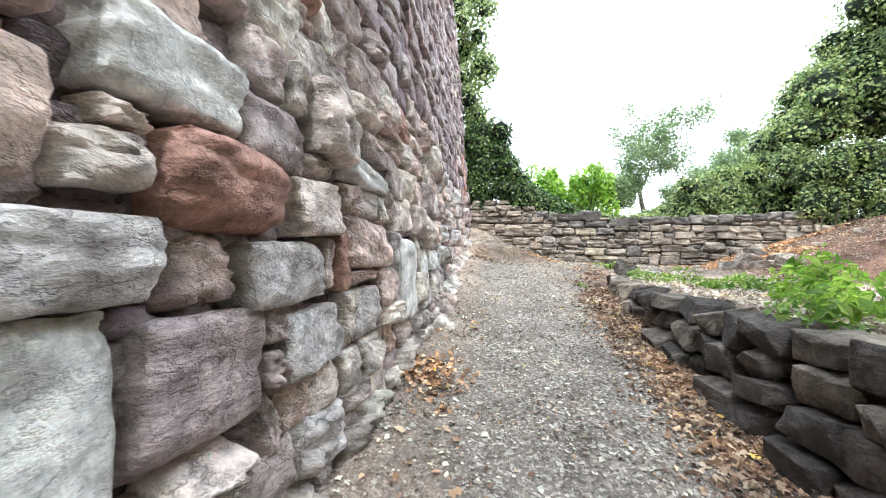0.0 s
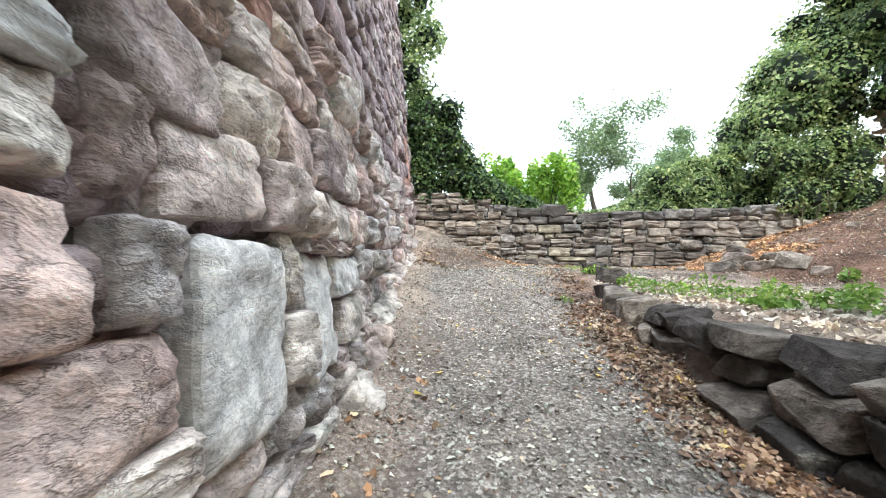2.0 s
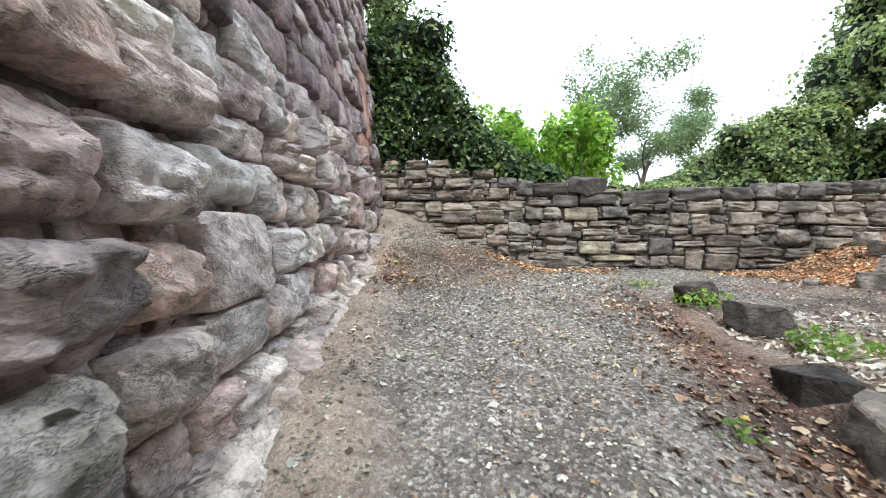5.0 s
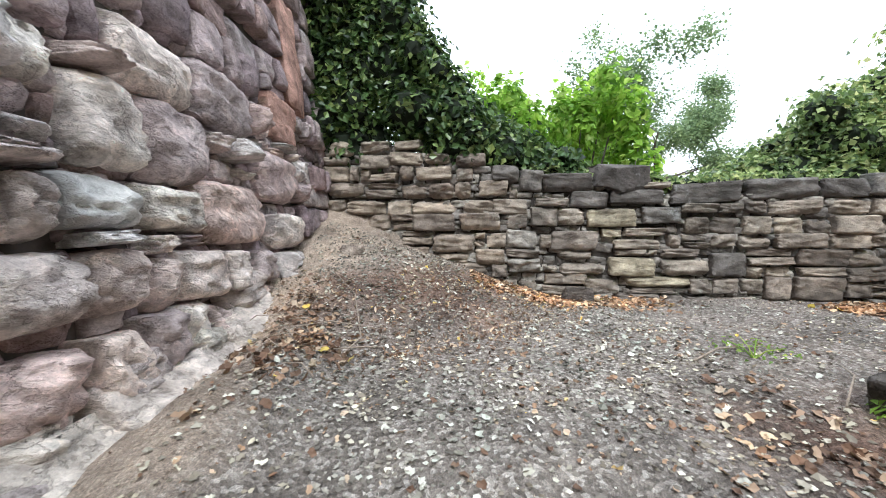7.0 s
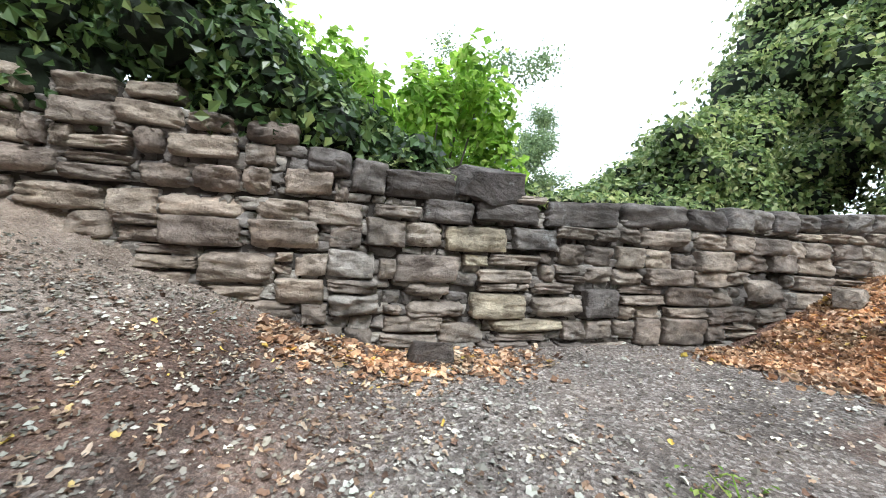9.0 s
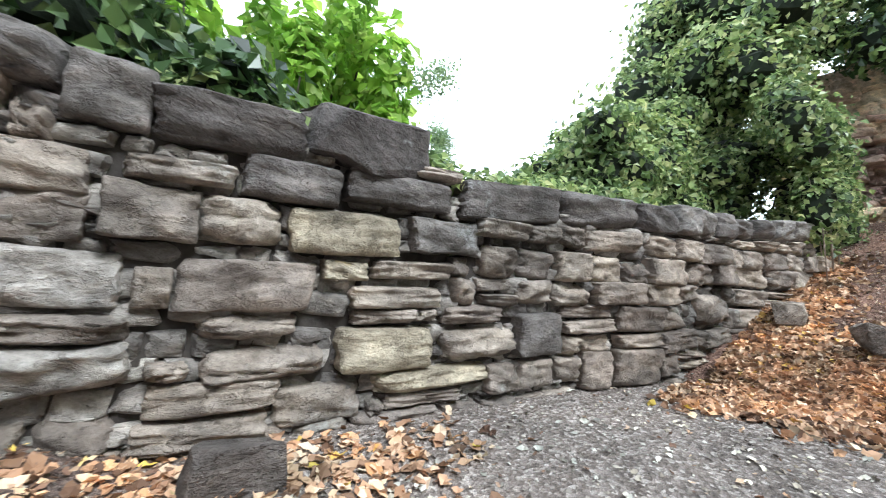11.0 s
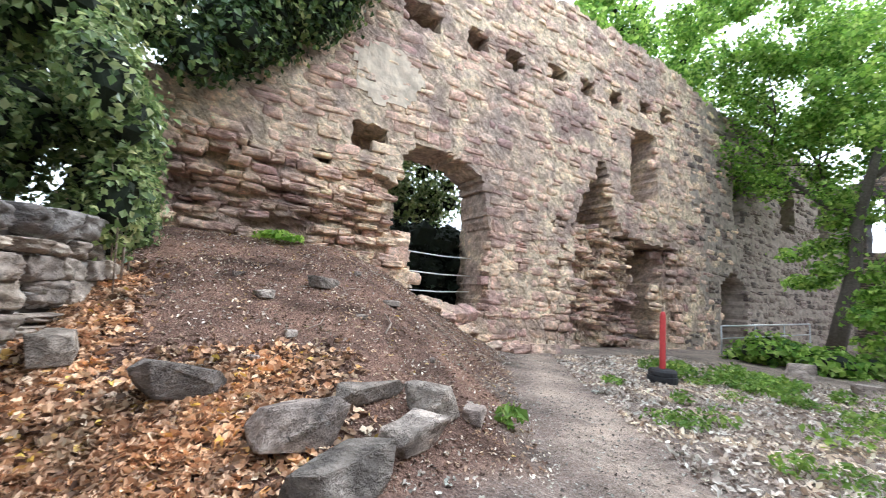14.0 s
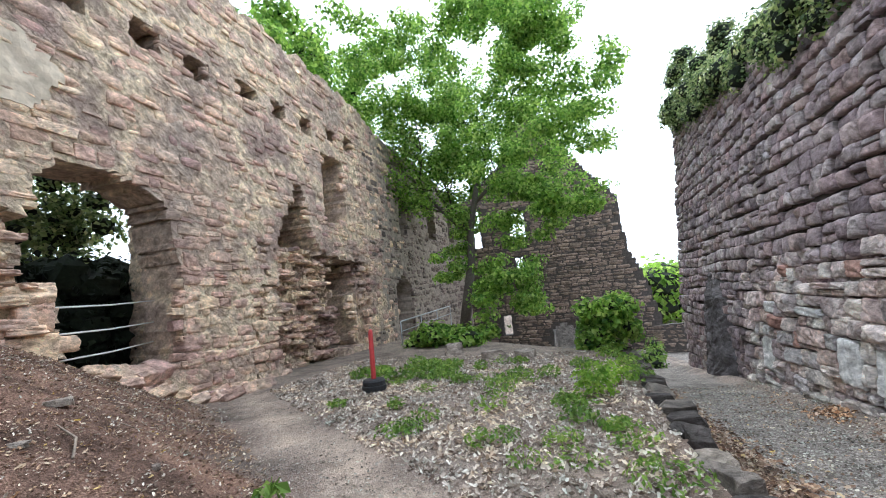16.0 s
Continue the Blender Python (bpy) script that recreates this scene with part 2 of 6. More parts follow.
M_ROCK = stone_mat("fallen_stone", [(0.0, (0.24, 0.205, 0.175)), (0.6, (0.43, 0.375, 0.32)), (1.0, (0.37, 0.275, 0.24))], False, bump=1.0, stain_at=0.57, stretch=1.2, lichen=(0.42, 0.41, 0.38))
M_PALE = stone_mat("pale_limestone", [(0.0, (0.67, 0.65, 0.635)), (1.0, (0.76, 0.74, 0.725))], False, stain=(0.3, 0.29, 0.28), stain_at=0.6, stretch=1.4, bump=0.4)
M_RED = stone_mat("red_sandstone", [(0.0, (0.4, 0.23, 0.19)), (1.0, (0.48, 0.3, 0.25))], False, stain_at=0.66)
M_PALE_END = stone_mat("pale_drystone", [(0.0, (0.42, 0.39, 0.35)), (1.0, (0.5, 0.46, 0.42))], False, stain_at=0.58, stretch=1.2)
M_YELLOW = stone_mat("lichen_yellow_stone", [(0.0, (0.34, 0.3, 0.23)), (1.0, (0.38, 0.33, 0.24))], False, stain_at=0.62, lichen=(0.42, 0.31, 0.08))
M_CORE = plain_mat("mortar_and_earth", (0.075, 0.062, 0.055), 0.95, 0, 0.45, 6.0, 0.8)
M_CORE_DARK = plain_mat("dark_joint_earth", (0.05, 0.042, 0.036), 0.95, 0, 0.4, 8.0, 0.8)
M_CORE_RUIN = stone_mat("ruin_mortar", [(0.0, (0.56, 0.475, 0.375)), (1.0, (0.6, 0.51, 0.4))], True, stain=(0.3, 0.22, 0.19), stain_at=0.64, bump=1.1, stretch=1.2, hues=RUIN_HUES)
M_CORE_OLD = plain_mat("old_grey_mortar", (0.33, 0.27, 0.22), 0.95, 0, 0.4, 5.0, 0.9)
M_PLASTER = plain_mat("old_plaster", (0.6, 0.5, 0.38), 0.95, 0, 0.25, 4.0, 0.9)
M_BUTT = stone_mat("dark_buttress_rubble", [(0.0, (0.1, 0.09, 0.095)), (1.0, (0.2, 0.18, 0.185))], True, stain_at=0.6, bump=0.9)
M_IVY = leaf_mat("ivy_leaves", [(0.0, (0.015, 0.03, 0.012)), (0.5, (0.08, 0.14, 0.05)), (0.85, (0.17, 0.24, 0.08)), (1.0, (0.3, 0.36, 0.14))], 0.32, 0.28)
M_LAUREL = leaf_mat("shrub_leaves", [(0.0, (0.06, 0.1, 0.04)), (0.4, (0.19, 0.27, 0.1)), (0.75, (0.38, 0.45, 0.19)), (1.0, (0.55, 0.56, 0.3))], 0.45, 0.3)
# Deep shade behind the doorway, put into the leaf colour as near-black.
M_DOOR_SHADE = leaf_mat("doorway_shade_leaves", [(0.0, (0.005, 0.009, 0.004)), (1.0, (0.014, 0.024, 0.01))], 0.05, 0.8)
M_BRIGHT = leaf_mat("bright_green_leaves", [(0.0, (0.16, 0.3, 0.04)), (0.6, (0.33, 0.52, 0.08)), (1.0, (0.5, 0.62, 0.16))], 0.65)
M_MAPLE = leaf_mat("maple_leaves", [(0.0, (0.08, 0.19, 0.03)), (0.6, (0.31, 0.5, 0.09)), (1.0, (0.55, 0.68, 0.2))], 0.6)
M_HAZE = leaf_mat("distant_leaves", [(0.0, (0.14, 0.2, 0.1)), (1.0, (0.26, 0.34, 0.18))], 0.45)
M_WEED = leaf_mat("weed_leaves", [(0.0, (0.12, 0.22, 0.04)), (0.7, (0.26, 0.4, 0.08)), (1.0, (0.4, 0.48, 0.14))], 0.45)
M_DEAD = leaf_mat("fallen_leaves", [(0.0, (0.1, 0.055, 0.04)), (0.2, (0.24, 0.14, 0.09)), (0.45, (0.52, 0.3, 0.19)), (0.68, (0.7, 0.45, 0.3)), (0.88, (0.82, 0.64, 0.5)), (0.97, (0.6, 0.3, 0.13)), (1.0, (0.75, 0.55, 0.12))], 0.2, 0.7)
M_LITTER = leaf_mat("brown_leaf_litter", [(0.0, (0.1, 0.06, 0.045)), (0.35, (0.24, 0.14, 0.1)), (0.7, (0.44, 0.3, 0.22)), (0.96, (0.6, 0.47, 0.38)), (1.0, (0.7, 0.5, 0.12))], 0.15, 0.75)
M_PALE_LEAF = leaf_mat("bleached_leaves", [(0.0, (0.18, 0.12, 0.1)), (0.3, (0.46, 0.36, 0.31)), (0.65, (0.72, 0.62, 0.57)), (1.0, (0.88, 0.82, 0.78))], 0.15, 0.75)
M_CHIP = leaf_mat("bark_and_stone_chips", [(0.0, (0.12, 0.1, 0.09)), (0.45, (0.24, 0.21, 0.19)), (0.78, (0.4, 0.365, 0.33)), (1.0, (0.66, 0.63, 0.59))], 0.0, 0.85)
M_FLAKE = leaf_mat("pale_stone_flakes", [(0.0, (0.3, 0.27, 0.25)), (0.6, (0.55, 0.52, 0.48)), (1.0, (0.74, 0.71, 0.67))], 0.0, 0.85)
M_BARK = plain_mat("bark", (0.09, 0.075, 0.06), 0.95, 0, 0.4, 14.0, 0.9)
M_TWIG = plain_mat("dry_twig", (0.3, 0.24, 0.19), 0.9, 0, 0.3, 20.0, 0.5)
M_POST = plain_mat("red_painted_post", (0.5, 0.05, 0.05), 0.5, 0, 0.18, 12.0, 0.1)
M_RUBBER = plain_mat("black_rubber", (0.02, 0.02, 0.022), 0.7, 0, 0.3, 20.0, 0.2)
M_WIRE = plain_mat("white_cord", (0.75, 0.74, 0.72), 0.6, 0, 0.08, 20.0, 0.1)
M_STEEL = plain_mat("galvanised_steel", (0.45, 0.46, 0.47), 0.4, 0.8, 0.15, 12.0, 0.1)
M_HILL = plain_mat("far_wooded_slope", (0.2, 0.3, 0.1), 1.0, 0, 0.5, 0.25, 0.6)


def ground_mat():
    """Gravel path, brown earth, litter; the zones come from the sheet's own attribute."""
    m, n, l, p = nodes_of("ground_soil")
    g = n.new("ShaderNodeNewGeometry")
    z = n.new("ShaderNodeAttribute")
    z.attribute_name = "zone"
    sep = n.new("ShaderNodeSeparateColor")
    l.new(z.outputs["Color"], sep.inputs[0])
    n1 = noise_of(n, l, g.outputs["Position"], 1.3, 6.0, 0.65)
    n2 = noise_of(n, l, g.outputs["Position"], 38.0, 6.0, 0.75)
    n3 = noise_of(n, l, g.outputs["Position"], 9.0, 5.0, 0.7)
    vor = n.new("ShaderNodeTexVoronoi")
    vor.inputs["Scale"].default_value = 42.0
    l.new(g.outputs["Position"], vor.inputs["Vector"])
    chips = ramp_of(n, [(0.0, (0.05, 0.043, 0.037)), (0.4, (0.15, 0.13, 0.115)), (0.75, (0.32, 0.29, 0.265)), (0.95, (0.65, 0.62, 0.58))])
    sc = n.new("ShaderNodeSeparateColor")
    l.new(vor.outputs["Color"], sc.inputs[0])
    l.new(sc.outputs[0], chips.inputs[0])
    dust = ramp_of(n, [(0.3, (0.12, 0.103, 0.092)), (0.7, (0.4, 0.36, 0.33))])
    l.new(n3.outputs[0], dust.inputs[0])
    gravel = blend(n, l, "MIX", 0.5, chips.outputs[0], dust.outputs[0])
    earth = ramp_of(n, [(0.32, (0.055, 0.034, 0.026)), (0.52, (0.165, 0.105, 0.082)), (0.7, (0.34, 0.245, 0.2))])
    l.new(n2.outputs[0], earth.inputs[0])
    patch = ramp_of(n, [(0.34, (0.55, 0.52, 0.5)), (0.48, (0.95, 0.92, 0.9)), (0.66, (1.3, 1.25, 1.2))])
    l.new(n1.outputs[0], patch.inputs[0])
    earth2 = blend(n, l, "MULTIPLY", 1.0, earth.outputs[0], patch.outputs[0])
    sandy = ramp_of(n, [(0.3, (0.33, 0.265, 0.215)), (0.7, (0.6, 0.495, 0.405))])
    l.new(n3.outputs[0], sandy.inputs[0])
    green = ramp_of(n, [(0.3, (0.12, 0.1, 0.085)), (0.55, (0.32, 0.26, 0.215)), (0.75, (0.52, 0.44, 0.38))])
    l.new(n2.outputs[0], green.inputs[0])
    c = blend(n, l, "MIX", sep.outputs[0], gravel, earth2)
    c = blend(n, l, "MIX", sep.outputs[1], c, sandy.outputs[0])
    c = blend(n, l, "MIX", sep.outputs[2], c, green.outputs[0])
    c = blend(n, l, "MULTIPLY", 0.8, c, patch.outputs[0])
    n4 = noise_of(n, l, g.outputs["Position"], 150.0, 4.0, 0.8)
    grit = ramp_of(n, [(0.34, (0.35, 0.34, 0.33)), (0.5, (1.0, 1.0, 1.0)), (0.64, (1.9, 1.86, 1.8))])
    l.new(n4.outputs[0], grit.inputs[0])
    c = blend(n, l, "MULTIPLY", 0.7, c, grit.outputs[0])
    l.new(c, p.inputs["Base Color"])
    p.inputs["Roughness"].default_value = 0.95
    p.inputs["Specular IOR Level"].default_value = 0.2
    hgt = blend(n, l, "MIX", 0.5, n2.outputs[0], vor.outputs["Distance"])
    b = n.new("ShaderNodeBump")
    b.inputs["Strength"].default_value, b.inputs["Distance"].default_value = 1.0, 0.05
    l.new(hgt, b.inputs["Height"])
    l.new(b.outputs[0], p.inputs["Normal"])
    return m


M_GROUND = ground_mat()


# ---------------------------------------------------------------- mesh helpers
def mesh_of(name, verts, faces, mat, smooth=False):
    me = bpy.data.meshes.new(name)
    if isinstance(faces, np.ndarray):
        faces = faces.tolist()
    me.from_pydata(np.asarray(verts, dtype=float).tolist(), [], faces)
    if mat:
        me.materials.append(mat)
    if smooth:
        me.polygons.foreach_set("use_smooth", [True] * len(me.polygons))
    me.update()
    return me


def part_mesh(name, me, parent=None, label="", at=None):
    ob = new(name, me)
    if parent is not None:
        ob.parent = parent
    if at is not None:
        ob.matrix_basis = at
    if label:
        ob["label"] = label
    return ob


def bm_mesh(name, bm, mat, smooth=False):
    me = bpy.data.meshes.new(name)
    bm.normal_update()
    bm.to_mesh(me)
    bm.free()
    me.materials.append(mat)
    if smooth:
        me.polygons.foreach_set("use_smooth", [True] * len(me.polygons))
    return me


def part(name, bm, mat, parent, label="", smooth=False):
    return part_mesh(name, bm_mesh(name, bm, mat, smooth), parent, label)


def thing(name, at, label, category, group="", kind=""):
    ob = new(name)
    ob.empty_display_size = 0.1
    ob.location = at
    return tagged(ob, label, category, group, kind)


def tube(points, radii, sides=7):
    """A tapered tube along points."""
    pts = [Vector(p) for p in points]
    verts, faces = [], []
    for i, p in enumerate(pts):
        d = (pts[min(i + 1, len(pts) - 1)] - pts[max(i - 1, 0)]).normalized()
        a = d.orthogonal().normalized() if abs(d.z) > 0.9 else d.cross(Vector((0, 0, 1))).normalized()
        b = d.cross(a)
        for k in range(sides):
            w = 2 * math.pi * k / sides
            verts.append(p + (a * math.cos(w) + b * math.sin(w)) * radii[i])
    for i in range(len(pts) - 1):
        for k in range(sides):
            k2 = (k + 1) % sides
            faces.append((i * sides + k, i * sides + k2, (i + 1) * sides + k2, (i + 1) * sides + k))
    faces.append(tuple(range(sides))[::-1])
    faces.append(tuple((len(pts) - 1) * sides + k for k in range(sides)))
    return verts, faces


def merge(pieces):
    v, f, o = [], [], 0
    for pv, pf in pieces:
        v.extend(pv)
        f.extend([tuple(i + o for i in q) for q in pf])
        o += len(pv)
    return v, f


def sstep(a, b, v):
    t = np.clip((v - a) / (b - a), 0, 1)
    return t * t * (3 - 2 * t)


# ---------------------------------------------------------------- lie of the land
PATH_Y = [-60, -30, -11, -3, 0, 2.3, 5, 7.4, 9.5, 11, 12.5, 15, 60]
PATH_Z = [-4, -3.4, -1.7, -0.66, -0.3, -0.08, 0.2, 0.5, 0.86, 1.08, 1.15, 1.1, 1.1]


def land(x, y):
    """Height of the ground."""
    x, y = np.asarray(x, float), np.asarray(y, float)
    p = np.interp(y, PATH_Y, PATH_Z)
    edge_y = 0.5 - (np.clip(x, 2.4, 13) - 2.4) * 0.8
    court = 0.96 + 0.02 * (x - 6) - 4.2 * sstep(0, 14, edge_y - y)
    court = np.minimum(court, np.interp(y, [-3, 2, 4, 8, 10, 11], [0.75, 0.85, 0.84, 0.88, 1.0, 1.1]) + 0.1 * np.clip(x - 2.3, 0, 9))
    court = np.maximum(court, np.minimum(p, 1.1))
    k = sstep(2.1, 2.55, x)
    z = p * (1 - k) + court * k
    d = np.hypot(x + 1.6, y - 15.2)
    z = z + 1.2 * np.clip(1 - d / 3.4, 0, 1) ** 1.05 * (x > -3)
    ramp = np.minimum(0.36 * np.clip(x - 6.0, 0, None), 2.25)
    s = (x - 6.2) * 0.58 + (y - 9.9) * 0.815
    f = sstep(0, 1, np.clip(s, 0, None) / (1.0 + np.clip(x - 7, 0, None) * 0.55))
    f = 0.5 * f + 0.5 * np.clip(s / (1.0 + np.clip(x - 7, 0, None) * 0.55), 0, 1)
    z = z + ramp * f * (x < 15)
    foot = 0.16 * np.exp(-((x + 1.0) / 0.35) ** 2) * (y < 13)
    z = z + foot
    back = sstep(15.0, 15.5, y)
    z = z * (1 - back) + (2.45 - 6 * sstep(45, 120, y)) * back
    out = sstep(13.2, 16, x) * (y < 15.3)
    z = z * (1 - out) + 2.0 * out
    return z


def rough_land(x, y):
    z = land(x, y)
    b = np.array([noise.noise(Vector((a * 1.7, c * 1.7, 0.3))) * 0.03 + noise.noise(Vector((a * 6, c * 6, 3.3))) * 0.012 for a, c in zip(np.ravel(x), np.ravel(y))])
    return z + b.reshape(np.shape(z))


def axis(stops):
    out = []
    for a, b, s in stops:
        out += list(np.arange(a, b - 1e-6, s))
    return np.array(out + [stops[-1][1]])


def build_ground():
    xs = axis([(-600, -60, 60), (-60, -8, 6), (-8, -2, 1), (-2, 9, 0.11), (9, 14, 0.3), (14, 30, 2), (30, 90, 10), (90, 600, 60)])
    ys = axis([(-600, -120, 60), (-120, -30, 8), (-30, -6, 1), (-6, -1, 0.3), (-1, 15.6, 0.11), (15.6, 24, 0.8), (24, 90, 6), (90, 600, 60)])
    X, Y = np.meshgrid(xs, ys)
    Z = rough_land(X, Y)
    nx, ny = len(xs), len(ys)
    i = np.arange(nx * ny).reshape(ny, nx)
    f = np.stack([i[:-1, :-1], i[:-1, 1:], i[1:, 1:], i[1:, :-1]], -1).reshape(-1, 4)
    v = np.stack([X, Y, Z], -1).reshape(-1, 3)
    me = mesh_of("ground", v, f, M_GROUND, True)
    x, y = v[:, 0], v[:, 1]
    wob = np.array([noise.noise(Vector((a * 0.9, b * 0.9, 7))) for a, b in zip(x, y)])
    s = (x - 6.2) * 0.58 + (y - 9.9) * 0.815
    mound = sstep(-0.1, 0.5, s + 0.5 * wob) * sstep(5.2, 6.6, x + 0.6 * wob)
    d = np.hypot(x + 1.6, y - 15.2)
    heap = sstep(3.9, 2.6, d + 0.7 * wob)
    foot_x = np.interp(y, [-10, 2, 6, 10, 15], [-1.4, -1.06, -1.15, -1.46, -1.42])
    strip = sstep(0.85, 0.35, x - foot_x + 0.35 * wob) * (x > -2)
    court = sstep(2.1, 2.6, x + 0.2 * wob) * sstep(11.2, 10.4, y + 0.5 * wob) * (1 - mound)
    trod = np.exp(-((s + 0.8 + 0.45 * wob) / 0.55) ** 2) * (x > 4.3) * (y < 11.8)
    bend = sstep(1.2, 1.8, x + 0.4 * wob) * sstep(4.2, 3.2, x) * sstep(8.3, 9.5, y) * sstep(13.2, 12.2, y + 0.4 * wob)
    bare = sstep(-2.1, -1.3, s + 0.5 * wob) * (x > 3.9) * (y < 12.4) * (1 - mound)
    court = court * (1 - 0.9 * bare)
    track = 0.1 * sstep(1.6, 3.2, x + 0.6 * wob) * (x < 7) * sstep(11.4, 12.6, y + 0.5 * wob) * (y < 15)
    earth = np.clip(mound + track + 0.85 * heap * sstep(1.6, 2.6, d + 0.6 * wob) + 0.5 * bare + 0.08 * bend + 0.35 * strip + (0.55 + 0.4 * sstep(4, 7, y)) * sstep(1.2, 2.0, x + 0.3 * wob) * sstep(3.4, 2.5, x + 0.4 * wob) * sstep(11.8, 10.4, y + 0.6 * wob), 0, 1)
    sand = np.clip(np.maximum(0.6 * heap * sstep(2.6, 1.2, d + 0.6 * wob), np.maximum((0.2 + 0.6 * sstep(6, 8.5, y)) * strip, 0.8 * trod)), 0, 1)
    far = (np.hypot(x - 4, y - 5) > 32) * 1.0
    green = np.clip(np.maximum(0.85 * court * (1 - 0.9 * trod), far), 0, 1)
    col = me.color_attributes.new("zone", "FLOAT_COLOR", "POINT")
    col.data.foreach_set("color", np.stack([earth, sand, green, np.ones_like(x)], -1).ravel())
    return tagged(new("ground", me), "grey gravel path beside brown earth mounds and a littered courtyard", "ground", kind="structure")


build_ground()


# ---------------------------------------------------------------- stones
def stone_shape(rng, segs, rounding, lumps, skew=0.06, worn=1.0):
    """A unit stone: x along the wall, y out of it (front at 0, back at -1), z up."""
    inner = np.linspace(-0.5 + rounding, 0.5 - rounding, segs - 1) if segs > 2 else np.array([0.0])
    t = np.concatenate([[-0.5], inner, [0.5]])
    m = len(t)
    ox, oz = rng.uniform(-skew, skew, (2, 2)), rng.uniform(-skew, skew, (2, 2))
    sx, sz, sy = rng.uniform(0, 50), rng.uniform(0, 50), rng.uniform(-0.2, 0.2, 2)
    edge = rng.uniform(0, 1)

    def place(u, w, y):
        bx = [ox[0, 0] * (0.5 - w) + ox[0, 1] * (0.5 + w), oz[0, 0] * (0.5 - u) + oz[0, 1] * (0.5 + u)]
        wob = 0.05 * noise.noise(Vector((u * 3 + sx, w * 3, 1))) + 0.035 * noise.noise(Vector((u * 9 + sx, w * 9, 3)))
        return [u * (0.985 + wob) + bx[0], y, w * (0.985 + wob) + bx[1]]

    verts, faces = [], []
    for j, w in enumerate(t):
        for i, u in enumerate(t):
            e = max(abs(u), abs(w)) * 2
            c = (abs(2 * u) ** 6 + abs(2 * w) ** 6)
            y = worn * (-0.2 - 0.16 * edge) * min(1, c / 1.6) ** 1.2 if e > 0.98 else -0.05 * worn * c
            n1 = noise.noise(Vector((u * 2.2 + sx, w * 2.6 + sz, 0)))
            n2 = noise.noise(Vector((u * 4 + sx, w * 9 + sz + 0.8 * n1, 4)))
            n3 = noise.noise(Vector((u * 13 + sx, w * 17 + sz, 8)))
            y += lumps * n1 + 0.55 * lumps * (abs(n2) * 2 - 0.4) + 0.3 * lumps * n3 + sy[0] * u + sy[1] * w
            if e > 0.75:
                y -= 0.55 * lumps * max(0.0, noise.noise(Vector((u * 7 + sx, w * 7 + sz, 12)))) * (e - 0.75) * 4
            corner = abs(u) > 0.4 and abs(w) > 0.4
            verts.append(place(u * (0.95 if corner else 1), w * (0.95 if corner else 1), y))
    for j in range(m - 1):
        for i in range(m - 1):
            a = j * m + i
            faces.append((a, a + m, a + m + 1, a + 1))
    rim = [i for i in range(m)] + [j * m + m - 1 for j in range(1, m)] + [(m - 1) * m + i for i in range(m - 2, -1, -1)] + [j * m for j in range(m - 2, 0, -1)]
    base = len(verts)
    for r in rim:
        v = verts[r]
        verts.append([v[0] * 1.0, -1.0, v[2] * 1.0])
    k = len(rim)
    for q in range(k):
        q2 = (q + 1) % k
        faces.append((rim[q], rim[q2], base + q2, base + q))
    return np.array(verts), faces


def variants(n, seed, segs, rounding, lumps, skew=0.06, worn=1.0):
    rng = np.random.default_rng(seed)
    return [stone_shape(rng, segs, rounding, lumps, skew, worn) for _ in range(n)]


